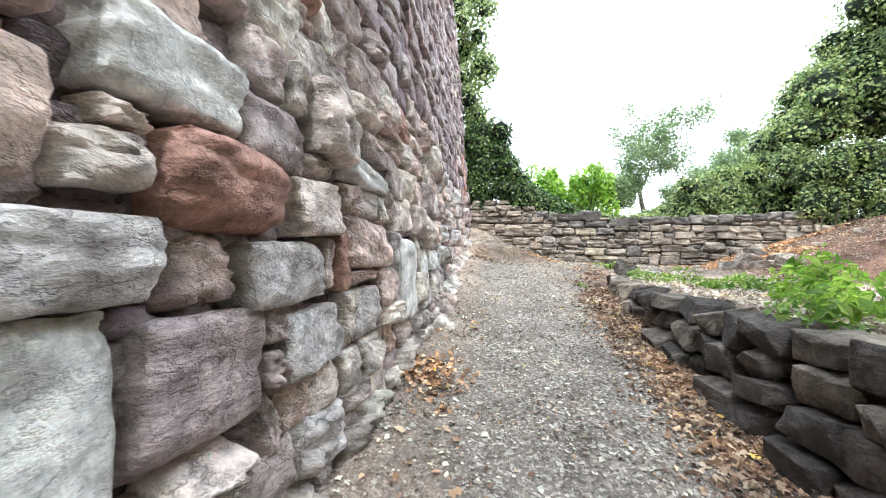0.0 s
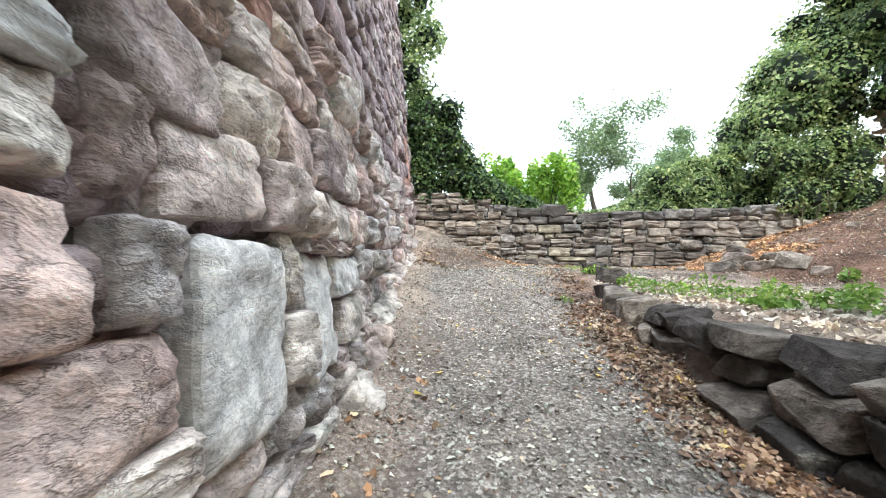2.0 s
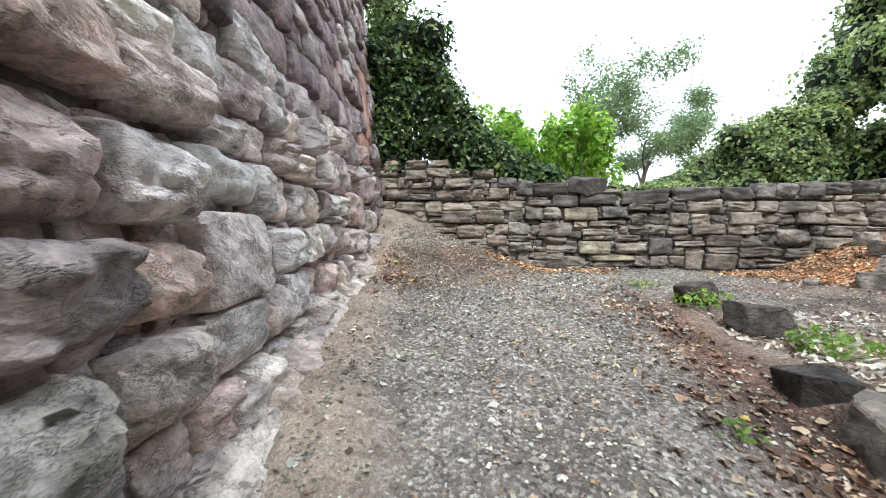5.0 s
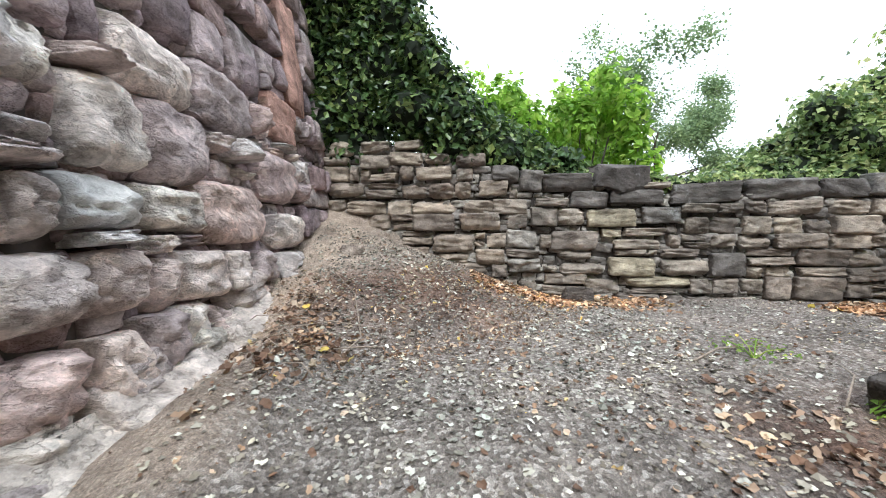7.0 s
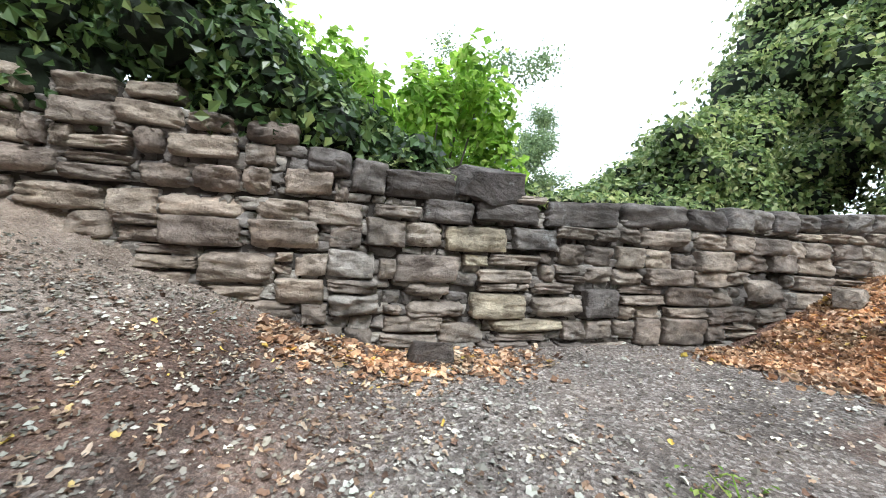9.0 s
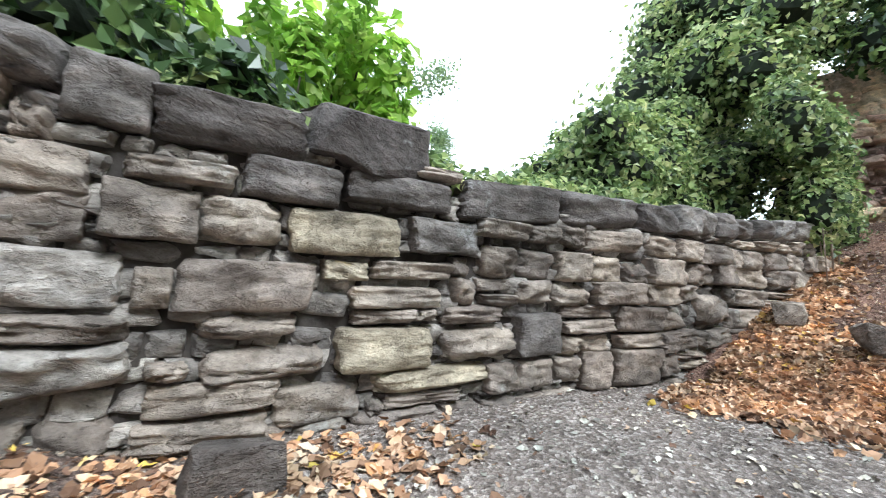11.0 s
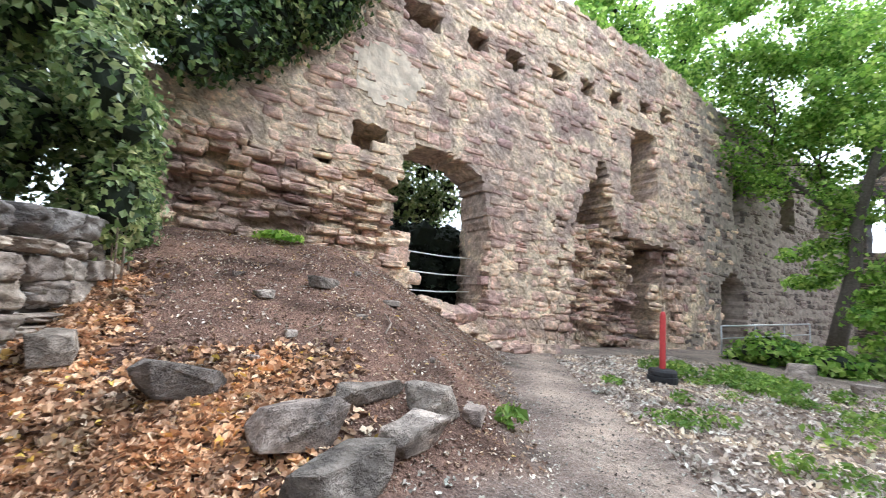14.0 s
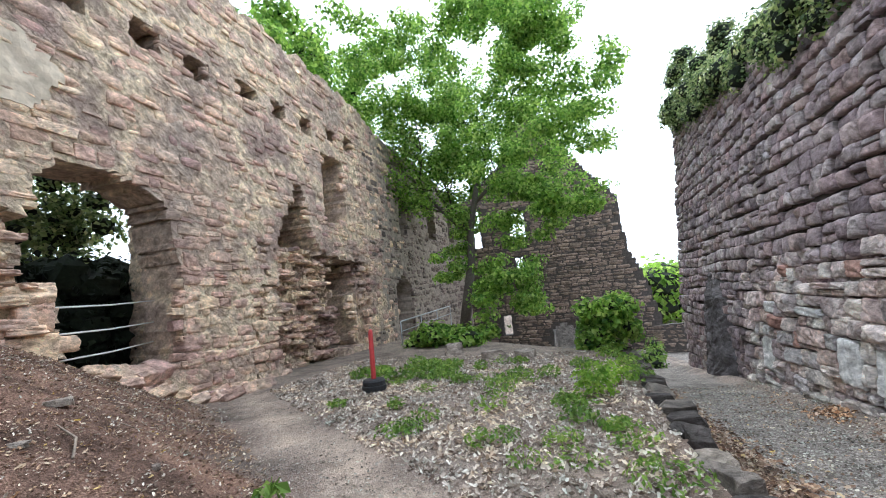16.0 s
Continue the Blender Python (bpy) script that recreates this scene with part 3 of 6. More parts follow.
def block_shape(rng, stops, drop, power, lumps, skew):
    """A unit block with a dressed, worn front: rounded corners, an eroded rim, shallow pits; axes as in stone_shape."""
    m = len(stops)
    ox, oz = rng.uniform(-skew, skew, (2, 2)), rng.uniform(-skew, skew, (2, 2))
    sx, sz, sy = rng.uniform(0, 50), rng.uniform(0, 50), rng.uniform(-0.14, 0.14, 2)
    pw = rng.uniform(*power)
    dr = rng.uniform(*drop)
    cuts = [(math.cos(q), math.sin(q), rng.uniform(0.22, 0.42), rng.uniform(0.3, 1.1)) for q in rng.uniform(0, 6.283, 5)]
    verts, faces = [], []
    for w in stops:
        for u in stops:
            e = max(abs(u), abs(w)) * 2
            q = (abs(2 * u) ** pw + abs(2 * w) ** pw) ** (1 / pw) / max(e, 1e-6) if e > 0 else 1.0
            q = 1 + (q - 1) * e
            a, b = u / q, w / q
            ang = math.atan2(w, u)
            rim = 0.06 * noise.noise(Vector((math.cos(ang) * 1.6 + sx, math.sin(ang) * 1.6, sz))) + 0.05 * noise.noise(Vector((math.cos(ang) * 5 + sx, math.sin(ang) * 5, sz)))
            k = 0.995 + rim * e
            worn = max(0.0, (abs(2 * u) ** (pw * 1.1) + abs(2 * w) ** (pw * 1.1)))
            chip = max(0.0, noise.noise(Vector((u * 6 + sx, w * 6 + sz, 12)))) * max(0.0, e - 0.55) * 1.6
            y = -dr * min(1.0, worn) ** 1.3 - dr * 0.9 * chip - dr * 1.8 * sum(g * max(0.0, u * cx + w * cz - o) for cx, cz, o, g in cuts)
            n1 = noise.noise(Vector((u * 2.2 + sx, w * 2.4 + sz, 0)))
            n2 = noise.noise(Vector((u * 5 + sx, w * 7 + sz + n1, 4)))
            n3 = noise.noise(Vector((u * 12 + sx, w * 14 + sz, 8)))
            bed = noise.noise(Vector((u * 1.5 + sx, w * 8 + 2.5 * u * sy[0] * 6 + sz, 20)))
            y += lumps * n1 + 0.5 * lumps * n2 - 0.6 * lumps * max(0.0, n3) - 0.9 * lumps * abs(bed) + sy[0] * u + sy[1] * w
            verts.append([a * k + ox[0, 0] * (0.5 - w) + ox[0, 1] * (0.5 + w), y, b * k + oz[0, 0] * (0.5 - u) + oz[0, 1] * (0.5 + u)])
    for j in range(m - 1):
        for i in range(m - 1):
            c = j * m + i
            faces.append((c, c + m, c + m + 1, c + 1))
    ring = list(range(m)) + [j * m + m - 1 for j in range(1, m)] + [(m - 1) * m + i for i in range(m - 2, -1, -1)] + [j * m for j in range(m - 2, 0, -1)]
    base = len(verts)
    verts += [[verts[r][0], -1.0, verts[r][2]] for r in ring]
    n = len(ring)
    faces += [(ring[q], ring[(q + 1) % n], base + (q + 1) % n, base + q) for q in range(n)]
    return np.array(verts), faces


FINE = [-0.5, -0.48, -0.44, -0.36, -0.27, -0.18, -0.09, 0.0, 0.09, 0.18, 0.27, 0.36, 0.44, 0.48, 0.5]
COARSE = [-0.5, -0.45, -0.2, 0.2, 0.45, 0.5]


def blocks(n, seed, stops, drop, power, lumps, skew=0.04):
    rng = np.random.default_rng(seed)
    return [block_shape(rng, stops, drop, power, lumps, skew) for _ in range(n)]


ROUND = blocks(18, 3, FINE, (0.18, 0.32), (6.0, 11.0), 0.18, 0.08)
FLAT = blocks(18, 5, FINE, (0.07, 0.14), (13.0, 30.0), 0.11, 0.06)
LEDGE = variants(14, 5, 12, 0.035, 0.14, 0.05, 0.6)
SQUARE = blocks(14, 6, COARSE, (0.08, 0.16), (12.0, 24.0), 0.08, 0.07)
RUBBLE = blocks(16, 8, COARSE, (0.16, 0.3), (6.0, 14.0), 0.16, 0.1)
RUB = variants(16, 9, 5, 0.1, 0.3, 0.14)
MESHES = {}


def rock_mesh(seed, w, d, h, mat):
    """An angular block: the hull of points on a box, edges worn off, faces slightly uneven."""
    rng = random.Random(seed)
    bm = bmesh.new()
    for k in range(8):
        c = [(1 if k >> i & 1 else -1) * rng.uniform(0.45, 1.0) for i in range(3)]
        bm.verts.new((c[0] * w * 0.5, c[1] * d * 0.5, c[2] * h * 0.5))
    for k in range(12):
        c = [rng.uniform(-0.8, 0.8) for _ in range(3)]
        c[k % 3] = (1 if k // 3 % 2 else -1) * rng.uniform(0.7, 1.0)
        bm.verts.new((c[0] * w * 0.5, c[1] * d * 0.5, c[2] * h * 0.5))
    r = bmesh.ops.convex_hull(bm, input=bm.verts)
    bmesh.ops.delete(bm, geom=[g for g in r["geom_interior"] if isinstance(g, bmesh.types.BMVert)], context="VERTS")
    bmesh.ops.dissolve_limit(bm, angle_limit=radians(14), verts=bm.verts, edges=bm.edges)
    bmesh.ops.bevel(bm, geom=list(bm.edges), offset=min(w, d, h) * 0.045, segments=2, affect="EDGES", profile=0.6, clamp_overlap=True)
    bmesh.ops.triangulate(bm, faces=bm.faces)
    long = [e for e in bm.edges if e.calc_length() > min(w, d, h) * 0.35]
    bmesh.ops.subdivide_edges(bm, edges=long, cuts=1)
    bmesh.ops.triangulate(bm, faces=bm.faces)
    off = Vector((rng.uniform(0, 90), rng.uniform(0, 90), 0))
    for v in bm.verts:
        v.co += noise.noise_vector(v.co * 6 + off) * min(w, d, h) * 0.08
    return bm_mesh("rock", bm, mat, False)


def crisp(me, per):
    """Smooth faces, but flat sides and rims, so that the front edges stay sharp; per: which faces are front."""
    me.polygons.foreach_set("use_smooth", np.array(per, bool))
    return me


def fronts(faces, m):
    """True for the faces of a stone's front that do not touch its rim."""
    n = (m - 1) * (m - 1)
    return [0 < (k % (m - 1)) < m - 2 and 0 < (k // (m - 1)) < m - 2 if k < n else False for k in range(len(faces))]


def side_count(faces):
    """Points along a stone's front, from its number of faces."""
    return int(round((-4 + math.sqrt(16 + 4 * len(faces))) / 2)) + 1


def stone_mesh(kind, k, mat):
    key = (kind, k, mat.name)
    if key not in MESHES:
        v, f = {"round": ROUND, "flat": FLAT, "ledge": LEDGE}[kind][k]
        MESHES[key] = crisp(mesh_of("stone", v, f, mat, True), fronts(f, side_count(f)))
    return MESHES[key]


def stone_matrix(place, nrm, w, depth, h, roll=0.0, up=Vector((0, 0, 1))):
    n = Vector(nrm).normalized()
    u = n.cross(up).normalized()
    zz = u.cross(n)
    if roll:
        q = Matrix.Rotation(roll, 3, n)
        u, zz = q @ u, q @ zz
    m = Matrix((u * w, n * depth, zz * h)).transposed().to_4x4()
    m.translation = Vector(place)
    return m


def minus(stone, rects):
    """What is left of a stone's rectangle beside the reserved ones."""
    todo = [(stone[0] - stone[2] / 2, stone[1] - stone[3] / 2, stone[0] + stone[2] / 2, stone[1] + stone[3] / 2)]
    for p, q, r, s in rects:
        nxt = []
        for a, b, c, d in todo:
            if a >= r or c <= p or b >= s or d <= q:
                nxt.append((a, b, c, d))
                continue
            l, t = max(a, p), min(c, r)
            for e in ((a, b, l, d), (t, b, c, d), (l, b, t, max(b, q)), (l, min(d, s), t, d)):
                if e[2] - e[0] > 0.14 and e[3] - e[1] > 0.09:
                    nxt.append(e)
        todo = nxt
    return [((a + c) / 2, (b + d) / 2, c - a, d - b) for a, b, c, d in todo]


def lay(u0, u1, z0, z1, hs, ws, rng, keep=None, wave=0.03, split=0.16):
    """Courses of stones: centre along, centre up, width, height."""
    out, z = [], z0
    while z < z1:
        h = rng.uniform(*hs)
        u = u0 - rng.uniform(0, ws[0])
        ph = rng.uniform(0, 6)
        while u < u1:
            w = rng.uniform(*ws) * (0.75 + 0.5 * min(1, h / hs[1]))
            if rng.random() < split and h > 0.2:
                cut = rng.uniform(0.4, 0.6)
                parts_ = [(u + w / 2, z + h * cut / 2, w, h * cut), (u + w / 2, z + h * (1 + cut) / 2, w, h * (1 - cut))]
            else:
                parts_ = [(u + w / 2, z + h / 2, w, h)]
            for a, b, c, d in parts_:
                b2 = b + wave * math.sin(a * 0.9 + ph)
                if keep is None or keep(a, b2, c, d):
                    out.append((a, b2, c, d))
            u += w
        z += h
    return out


def joined_stones(name, items, shapes, mat, rng, parent, label=""):
    """items: matrices; one mesh."""
    vs, fs, o, sm = [], [], 0, []
    for m in items:
        v, f = shapes[rng.randrange(len(shapes))]
        sm += fronts(f, side_count(f))
        a = np.array(m)
        vs.append(v @ a[:3, :3].T + a[:3, 3])
        fs.extend([tuple(i + o for i in q) for q in f])
        o += len(v)
    ob = part_mesh(name, crisp(mesh_of(name, np.concatenate(vs), fs, mat, True), sm), parent, label)
    ob["kind"] = "stuff"
    return ob


def overlaps(rects, a, b, c, d, slack=0.04):
    for (p, q, r, s) in rects:
        if a - c / 2 < r - slack and a + c / 2 > p + slack and b - d / 2 < s - slack and b + d / 2 > q + slack:
            return True
    return False


# ---------------------------------------------------------------- walls with openings cut through
def relief_wall(name, us, zs, depth_of, thick, to_world, mat, jitter, rng):
    """A wall as cells along us and up zs; depth_of gives 0 (face), a recess, thick (hole) or None (no wall)."""
    nu, nz = len(us) - 1, len(zs) - 1
    D = np.full((nu + 2, nz + 2), -1.0)
    for i in range(nu):
        for j in range(nz):
            d = depth_of((us[i] + us[i + 1]) / 2, (zs[j] + zs[j + 1]) / 2)
            D[i + 1, j + 1] = -1.0 if d is None else d
    jit = rng.uniform(-jitter, jitter, (nu + 1, nz + 1, 2))
    verts, faces, idx = [], [], {}

    def vert(i, j, d):
        key = (i, j, round(d, 3))
        if key not in idx:
            idx[key] = len(verts)
            verts.append(to_world(us[i] + jit[i, j, 0], zs[j] + jit[i, j, 1], d))
        return idx[key]

    for i in range(nu):
        for j in range(nz):
            d = D[i + 1, j + 1]
            if d < 0 or d >= thick - 1e-6:
                continue
            faces.append((vert(i, j, d), vert(i + 1, j, d), vert(i + 1, j + 1, d), vert(i, j + 1, d)))
            faces.append((vert(i, j + 1, thick), vert(i + 1, j + 1, thick), vert(i + 1, j, thick), vert(i, j, thick)))
            for di, dj, p, q in ((-1, 0, (i, j + 1), (i, j)), (1, 0, (i + 1, j), (i + 1, j + 1)), (0, -1, (i, j), (i + 1, j)), (0, 1, (i + 1, j + 1), (i, j + 1))):
                e = D[i + 1 + di, j + 1 + dj]
                e = thick if e < 0 else e
                if e > d + 1e-6:
                    faces.append((vert(*q, d), vert(*p, d), vert(*p, e), vert(*q, e)))
    return mesh_of(name, verts, faces, mat)


# ---------------------------------------------------------------- the tall tower wall
def tower_x(y, z):
    return float(np.interp(y, [-10, -3.4, 2, 4.5, 6, 10, 12, 15.4], [-1.4, -1.25, -1.06, -1.1, -1.15, -1.46, -1.48, -1.42])) - 0.11 * max(0.0, z - 1.6)


def tower_top(y):
    return float(np.interp(y, [-9.6, -1, 4, 8, 15], [11.4, 9.4, 8.4, 9.2, 11.4])) + 0.25 * noise.noise(Vector((y * 0.8, 0, 5)))


def build_tower():
    rng = random.Random(11)
    us, zs = np.arange(-9.6, 15.61, 0.6), np.arange(-2.4, 12.1, 0.5)
    core = relief_wall("wall_tower", us, zs, lambda y, z: 0.0 if z < tower_top(y) else None, 4.0,
                       lambda y, z, d: (tower_x(y, z) - 0.13 - d, y, z), M_CORE, 0.06, np.random.default_rng(1))
    wall = tagged(new("wall_tower", core), "tall battered wall of weathered purple-grey sandstone blocks", "wall", kind="structure")
    near_end = [(1.53, 1.3, 0.69, 0.31), (0.99, 0.93, 0.59, 0.47), (1.8, 0.9, 0.71, 0.34), (1.41, 1.94, 0.5, 0.3), (1.77, 1.64, 0.51, 0.32),
                (5.76, 0.92, 0.9, 0.36), (2.65, 1.45, 0.95, 0.36), (3.15, 1.1, 0.6, 0.32)]
    far_end = [(11.13, 2.62, 0.5, 0.49), (11.71, 2.62, 0.7, 0.55), (11.54, 2.2, 0.6, 0.28), (11.78, 1.76, 0.57, 0.35), (12.43, 2.17, 1.1, 0.5),
               (13.48, 2.04, 0.95, 0.38), (13.33, 2.57, 0.95, 0.5), (10.6, 1.83, 0.45, 0.34), (11.06, 1.8, 0.4, 0.34), (12.37, 3.1, 0.9, 0.5), (11.56, 3.14, 0.7, 0.46)]
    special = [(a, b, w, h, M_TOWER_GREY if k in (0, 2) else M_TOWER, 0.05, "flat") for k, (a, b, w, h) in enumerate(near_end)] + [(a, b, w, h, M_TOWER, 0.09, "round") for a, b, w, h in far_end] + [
        (3.85, 1.1, 0.7, 0.86, M_PALE, 0.05, "flat"), (4.8, 1.07, 0.62, 0.8, M_PALE, 0.03, "flat"), (5.6, 1.28, 0.85, 0.32, M_PALE, 0.02, "flat"),
        (2.66, 1.98, 1.0, 0.2, M_PALE, 0.04, "flat"), (1.11, 1.64, 0.72, 0.36, M_RED, 0.1, "round"), (11.0, 2.24, 0.52, 0.3, M_PALE, 0.08, "round"),
        (0.87, 1.99, 0.6, 0.3, M_PALE, 0.06, "flat"), (8.55, 2.2, 0.8, 0.26, M_PALE, 0.05, "round"), (14.3, 4.2, 0.7, 1.4, M_RED, 0.03, "flat"),
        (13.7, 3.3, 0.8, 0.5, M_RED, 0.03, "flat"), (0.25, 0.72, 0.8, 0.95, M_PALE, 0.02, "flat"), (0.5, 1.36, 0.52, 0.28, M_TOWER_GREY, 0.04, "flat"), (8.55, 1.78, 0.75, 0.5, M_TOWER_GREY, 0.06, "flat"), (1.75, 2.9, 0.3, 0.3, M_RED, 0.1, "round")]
    rects = [(a - w / 2, b - h / 2, a + w / 2, b + h / 2) for a, b, w, h, *_ in special]

    def keep(a, b, c, d):
        return b < tower_top(a) - 0.1 and b + d / 2 > land(-0.95, a) - 0.25 and not (-4.9 < a < -3.0 and b < 2.0)

    low = lambda a, b: -0.4 < a and b < 3.1
    courses = lay(-9.6, 15.45, -2.0, 12.0, (0.28, 0.46), (0.28, 0.6), rng, lambda a, b, c, d: low(a, b) and keep(a, b, c, d), 0.03, 0.07)
    courses += lay(-9.6, 15.45, -2.0, 12.0, (0.25, 0.42), (0.25, 0.5), rng, lambda a, b, c, d: not low(a, b) and keep(a, b, c, d), 0.06, 0.1)
    stones = [q for st in courses for q in minus(st, rects)]
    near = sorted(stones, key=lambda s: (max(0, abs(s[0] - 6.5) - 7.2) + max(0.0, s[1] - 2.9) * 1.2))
    for a, b, c, d in near[:265]:
        lowrough = 1.0 if a > 6.5 and b < 3.2 else 0.45
        gap = 0.022 if lowrough < 0.9 else 0.05
        out = rng.uniform(-0.03, 0.13) * lowrough + (rng.uniform(0.02, 0.12) if rng.random() < 0.25 * lowrough + 0.08 else 0)
        kind = "round" if rng.random() < (0.75 if lowrough > 0.9 else 0.15) else "flat"
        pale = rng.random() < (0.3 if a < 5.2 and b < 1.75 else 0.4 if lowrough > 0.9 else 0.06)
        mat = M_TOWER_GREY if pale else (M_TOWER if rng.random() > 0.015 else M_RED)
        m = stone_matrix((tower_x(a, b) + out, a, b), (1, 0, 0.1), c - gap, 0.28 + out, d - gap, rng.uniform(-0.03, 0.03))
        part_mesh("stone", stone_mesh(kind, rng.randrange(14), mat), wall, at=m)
    pack = []
    for a, b, c, d in lay(-2.5, 15.4, -0.6, 3.6, (0.1, 0.2), (0.12, 0.3), rng, lambda a, b, c, d: b + d / 2 > land(-0.95, a) - 0.1, 0.02):
        q = -0.07 + rng.uniform(-0.025, 0.03)
        pack.append(stone_matrix((tower_x(a, b) + q, a, b), (1, 0, 0.1), c - 0.004, 0.2, d - 0.004, rng.uniform(-0.12, 0.12)))
    joined_stones("packing_stones", pack, RUBBLE, M_TOWER_J, rng, wall, "small packing stones in the joints")
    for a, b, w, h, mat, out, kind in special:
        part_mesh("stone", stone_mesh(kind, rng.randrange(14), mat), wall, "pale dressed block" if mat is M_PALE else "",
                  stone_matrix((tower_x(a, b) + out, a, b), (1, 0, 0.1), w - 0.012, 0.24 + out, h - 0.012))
    rest = []
    for a, b, c, d in near[265:]:
        out = rng.uniform(-0.03, 0.07)
        rest.append(stone_matrix((tower_x(a, b) + out, a, b), (1, 0, 0.1), c - 0.03, 0.26, d - 0.022, rng.uniform(-0.03, 0.03)))
    joined_stones("masonry", rest, SQUARE, M_TOWER_J, rng, wall)
    # stones jutting from the foot
    for k in range(26):
        y = -1.0 + k * 0.53 + rng.uniform(-0.15, 0.15)
        w, h = rng.uniform(0.35, 0.7), rng.uniform(0.2, 0.36)
        part_mesh("stone", stone_mesh("round", rng.randrange(18), M_FOOT), wall,
                  at=stone_matrix((tower_x(y, 0.3) + rng.uniform(0.06, 0.16), y, float(land(-0.95, y)) + h * 0.22), (1, 0, 0.35), w, 0.4, h, rng.uniform(-0.15, 0.15)))
    for k in range(13):
        y = 5.6 + k * 0.55 + rng.uniform(-0.1, 0.1)
        w, h = rng.uniform(0.55, 0.95), rng.uniform(0.3, 0.5)
        x = tower_x(y, 0.5) + 0.2
        part_mesh("stone", stone_mesh("flat", rng.randrange(14), M_FOOT), wall,
                  at=stone_matrix((x + 0.02, y, float(land(x, y)) + 0.04), (0.55, rng.uniform(-0.1, 0.1), 0.8), w, 0.4, h, rng.uniform(-0.12, 0.12)))
    # dark buttress of rough rubble, dying into the wall
    nb, nh = 26, 30
    v = []
    for i in range(nb + 1):
        y = -5.7 + 3.7 * i / nb
        zb = float(land(-0.9, y)) - 0.2
        zt = 2.9 + 0.4 * noise.noise(Vector((y * 1.2, 0, 3))) - 0.35 * max(0.0, y + 3.2)
        for k in range(nh + 1):
            q = k / nh
            z = zb + (zt - zb) * q
            side = max(0.0, 1 - abs((y + 4.0) / (1.75 - 0.35 * q)) ** 3)
            bulge = (0.34 * (1 - 0.55 * q) + 0.2 * (1 - q) ** 3) * side * min(1.0, (1 - q) * 5)
            grit = 0.1 * noise.noise(Vector((y * 2.2, z * 2.6, 0))) + 0.06 * noise.noise(Vector((y * 6, z * 7, 2)))
            v.append((tower_x(y, z) - 0.12 + bulge + 0.1 * side + grit * (0.3 + side), y, z))
    f = [(i * (nh + 1) + k, (i + 1) * (nh + 1) + k, (i + 1) * (nh + 1) + k + 1, i * (nh + 1) + k + 1) for i in range(nb) for k in range(nh)]
    part_mesh("buttress", mesh_of("buttress", v, f, M_BUTT), wall, "dark crumbling rubble buttress")


build_tower()


# ---------------------------------------------------------------- the low curved drystone wall
END_X = [-1.6, -0.9, 0.1, 1.1, 2.5, 3.6, 4.6, 5.4, 6.4, 7.4, 8.2, 9.4]
END_Y = [15.2, 15.15, 14.9, 14.76, 14.7, 14.6, 14.45, 14.22, 14.15, 14.12, 13.9, 13.75]
TOP_X = [-1.6, -0.3, 0.5, 1.6, 2.2, 3.2, 3.6, 5.3, 8.0, 9.5]
TOP_Z = [3.42, 3.4, 3.22, 2.86, 2.8, 2.78, 2.7, 2.76, 2.9, 3.0]


def end_y(x):
    return float(np.interp(x, END_X, END_Y))


def end_top(x):
    return float(np.interp(x, TOP_X, TOP_Z))


def end_normal(x):
    s = (end_y(x + 0.3) - end_y(x - 0.3)) / 0.6
    return Vector((s, -1, 0)).normalized()


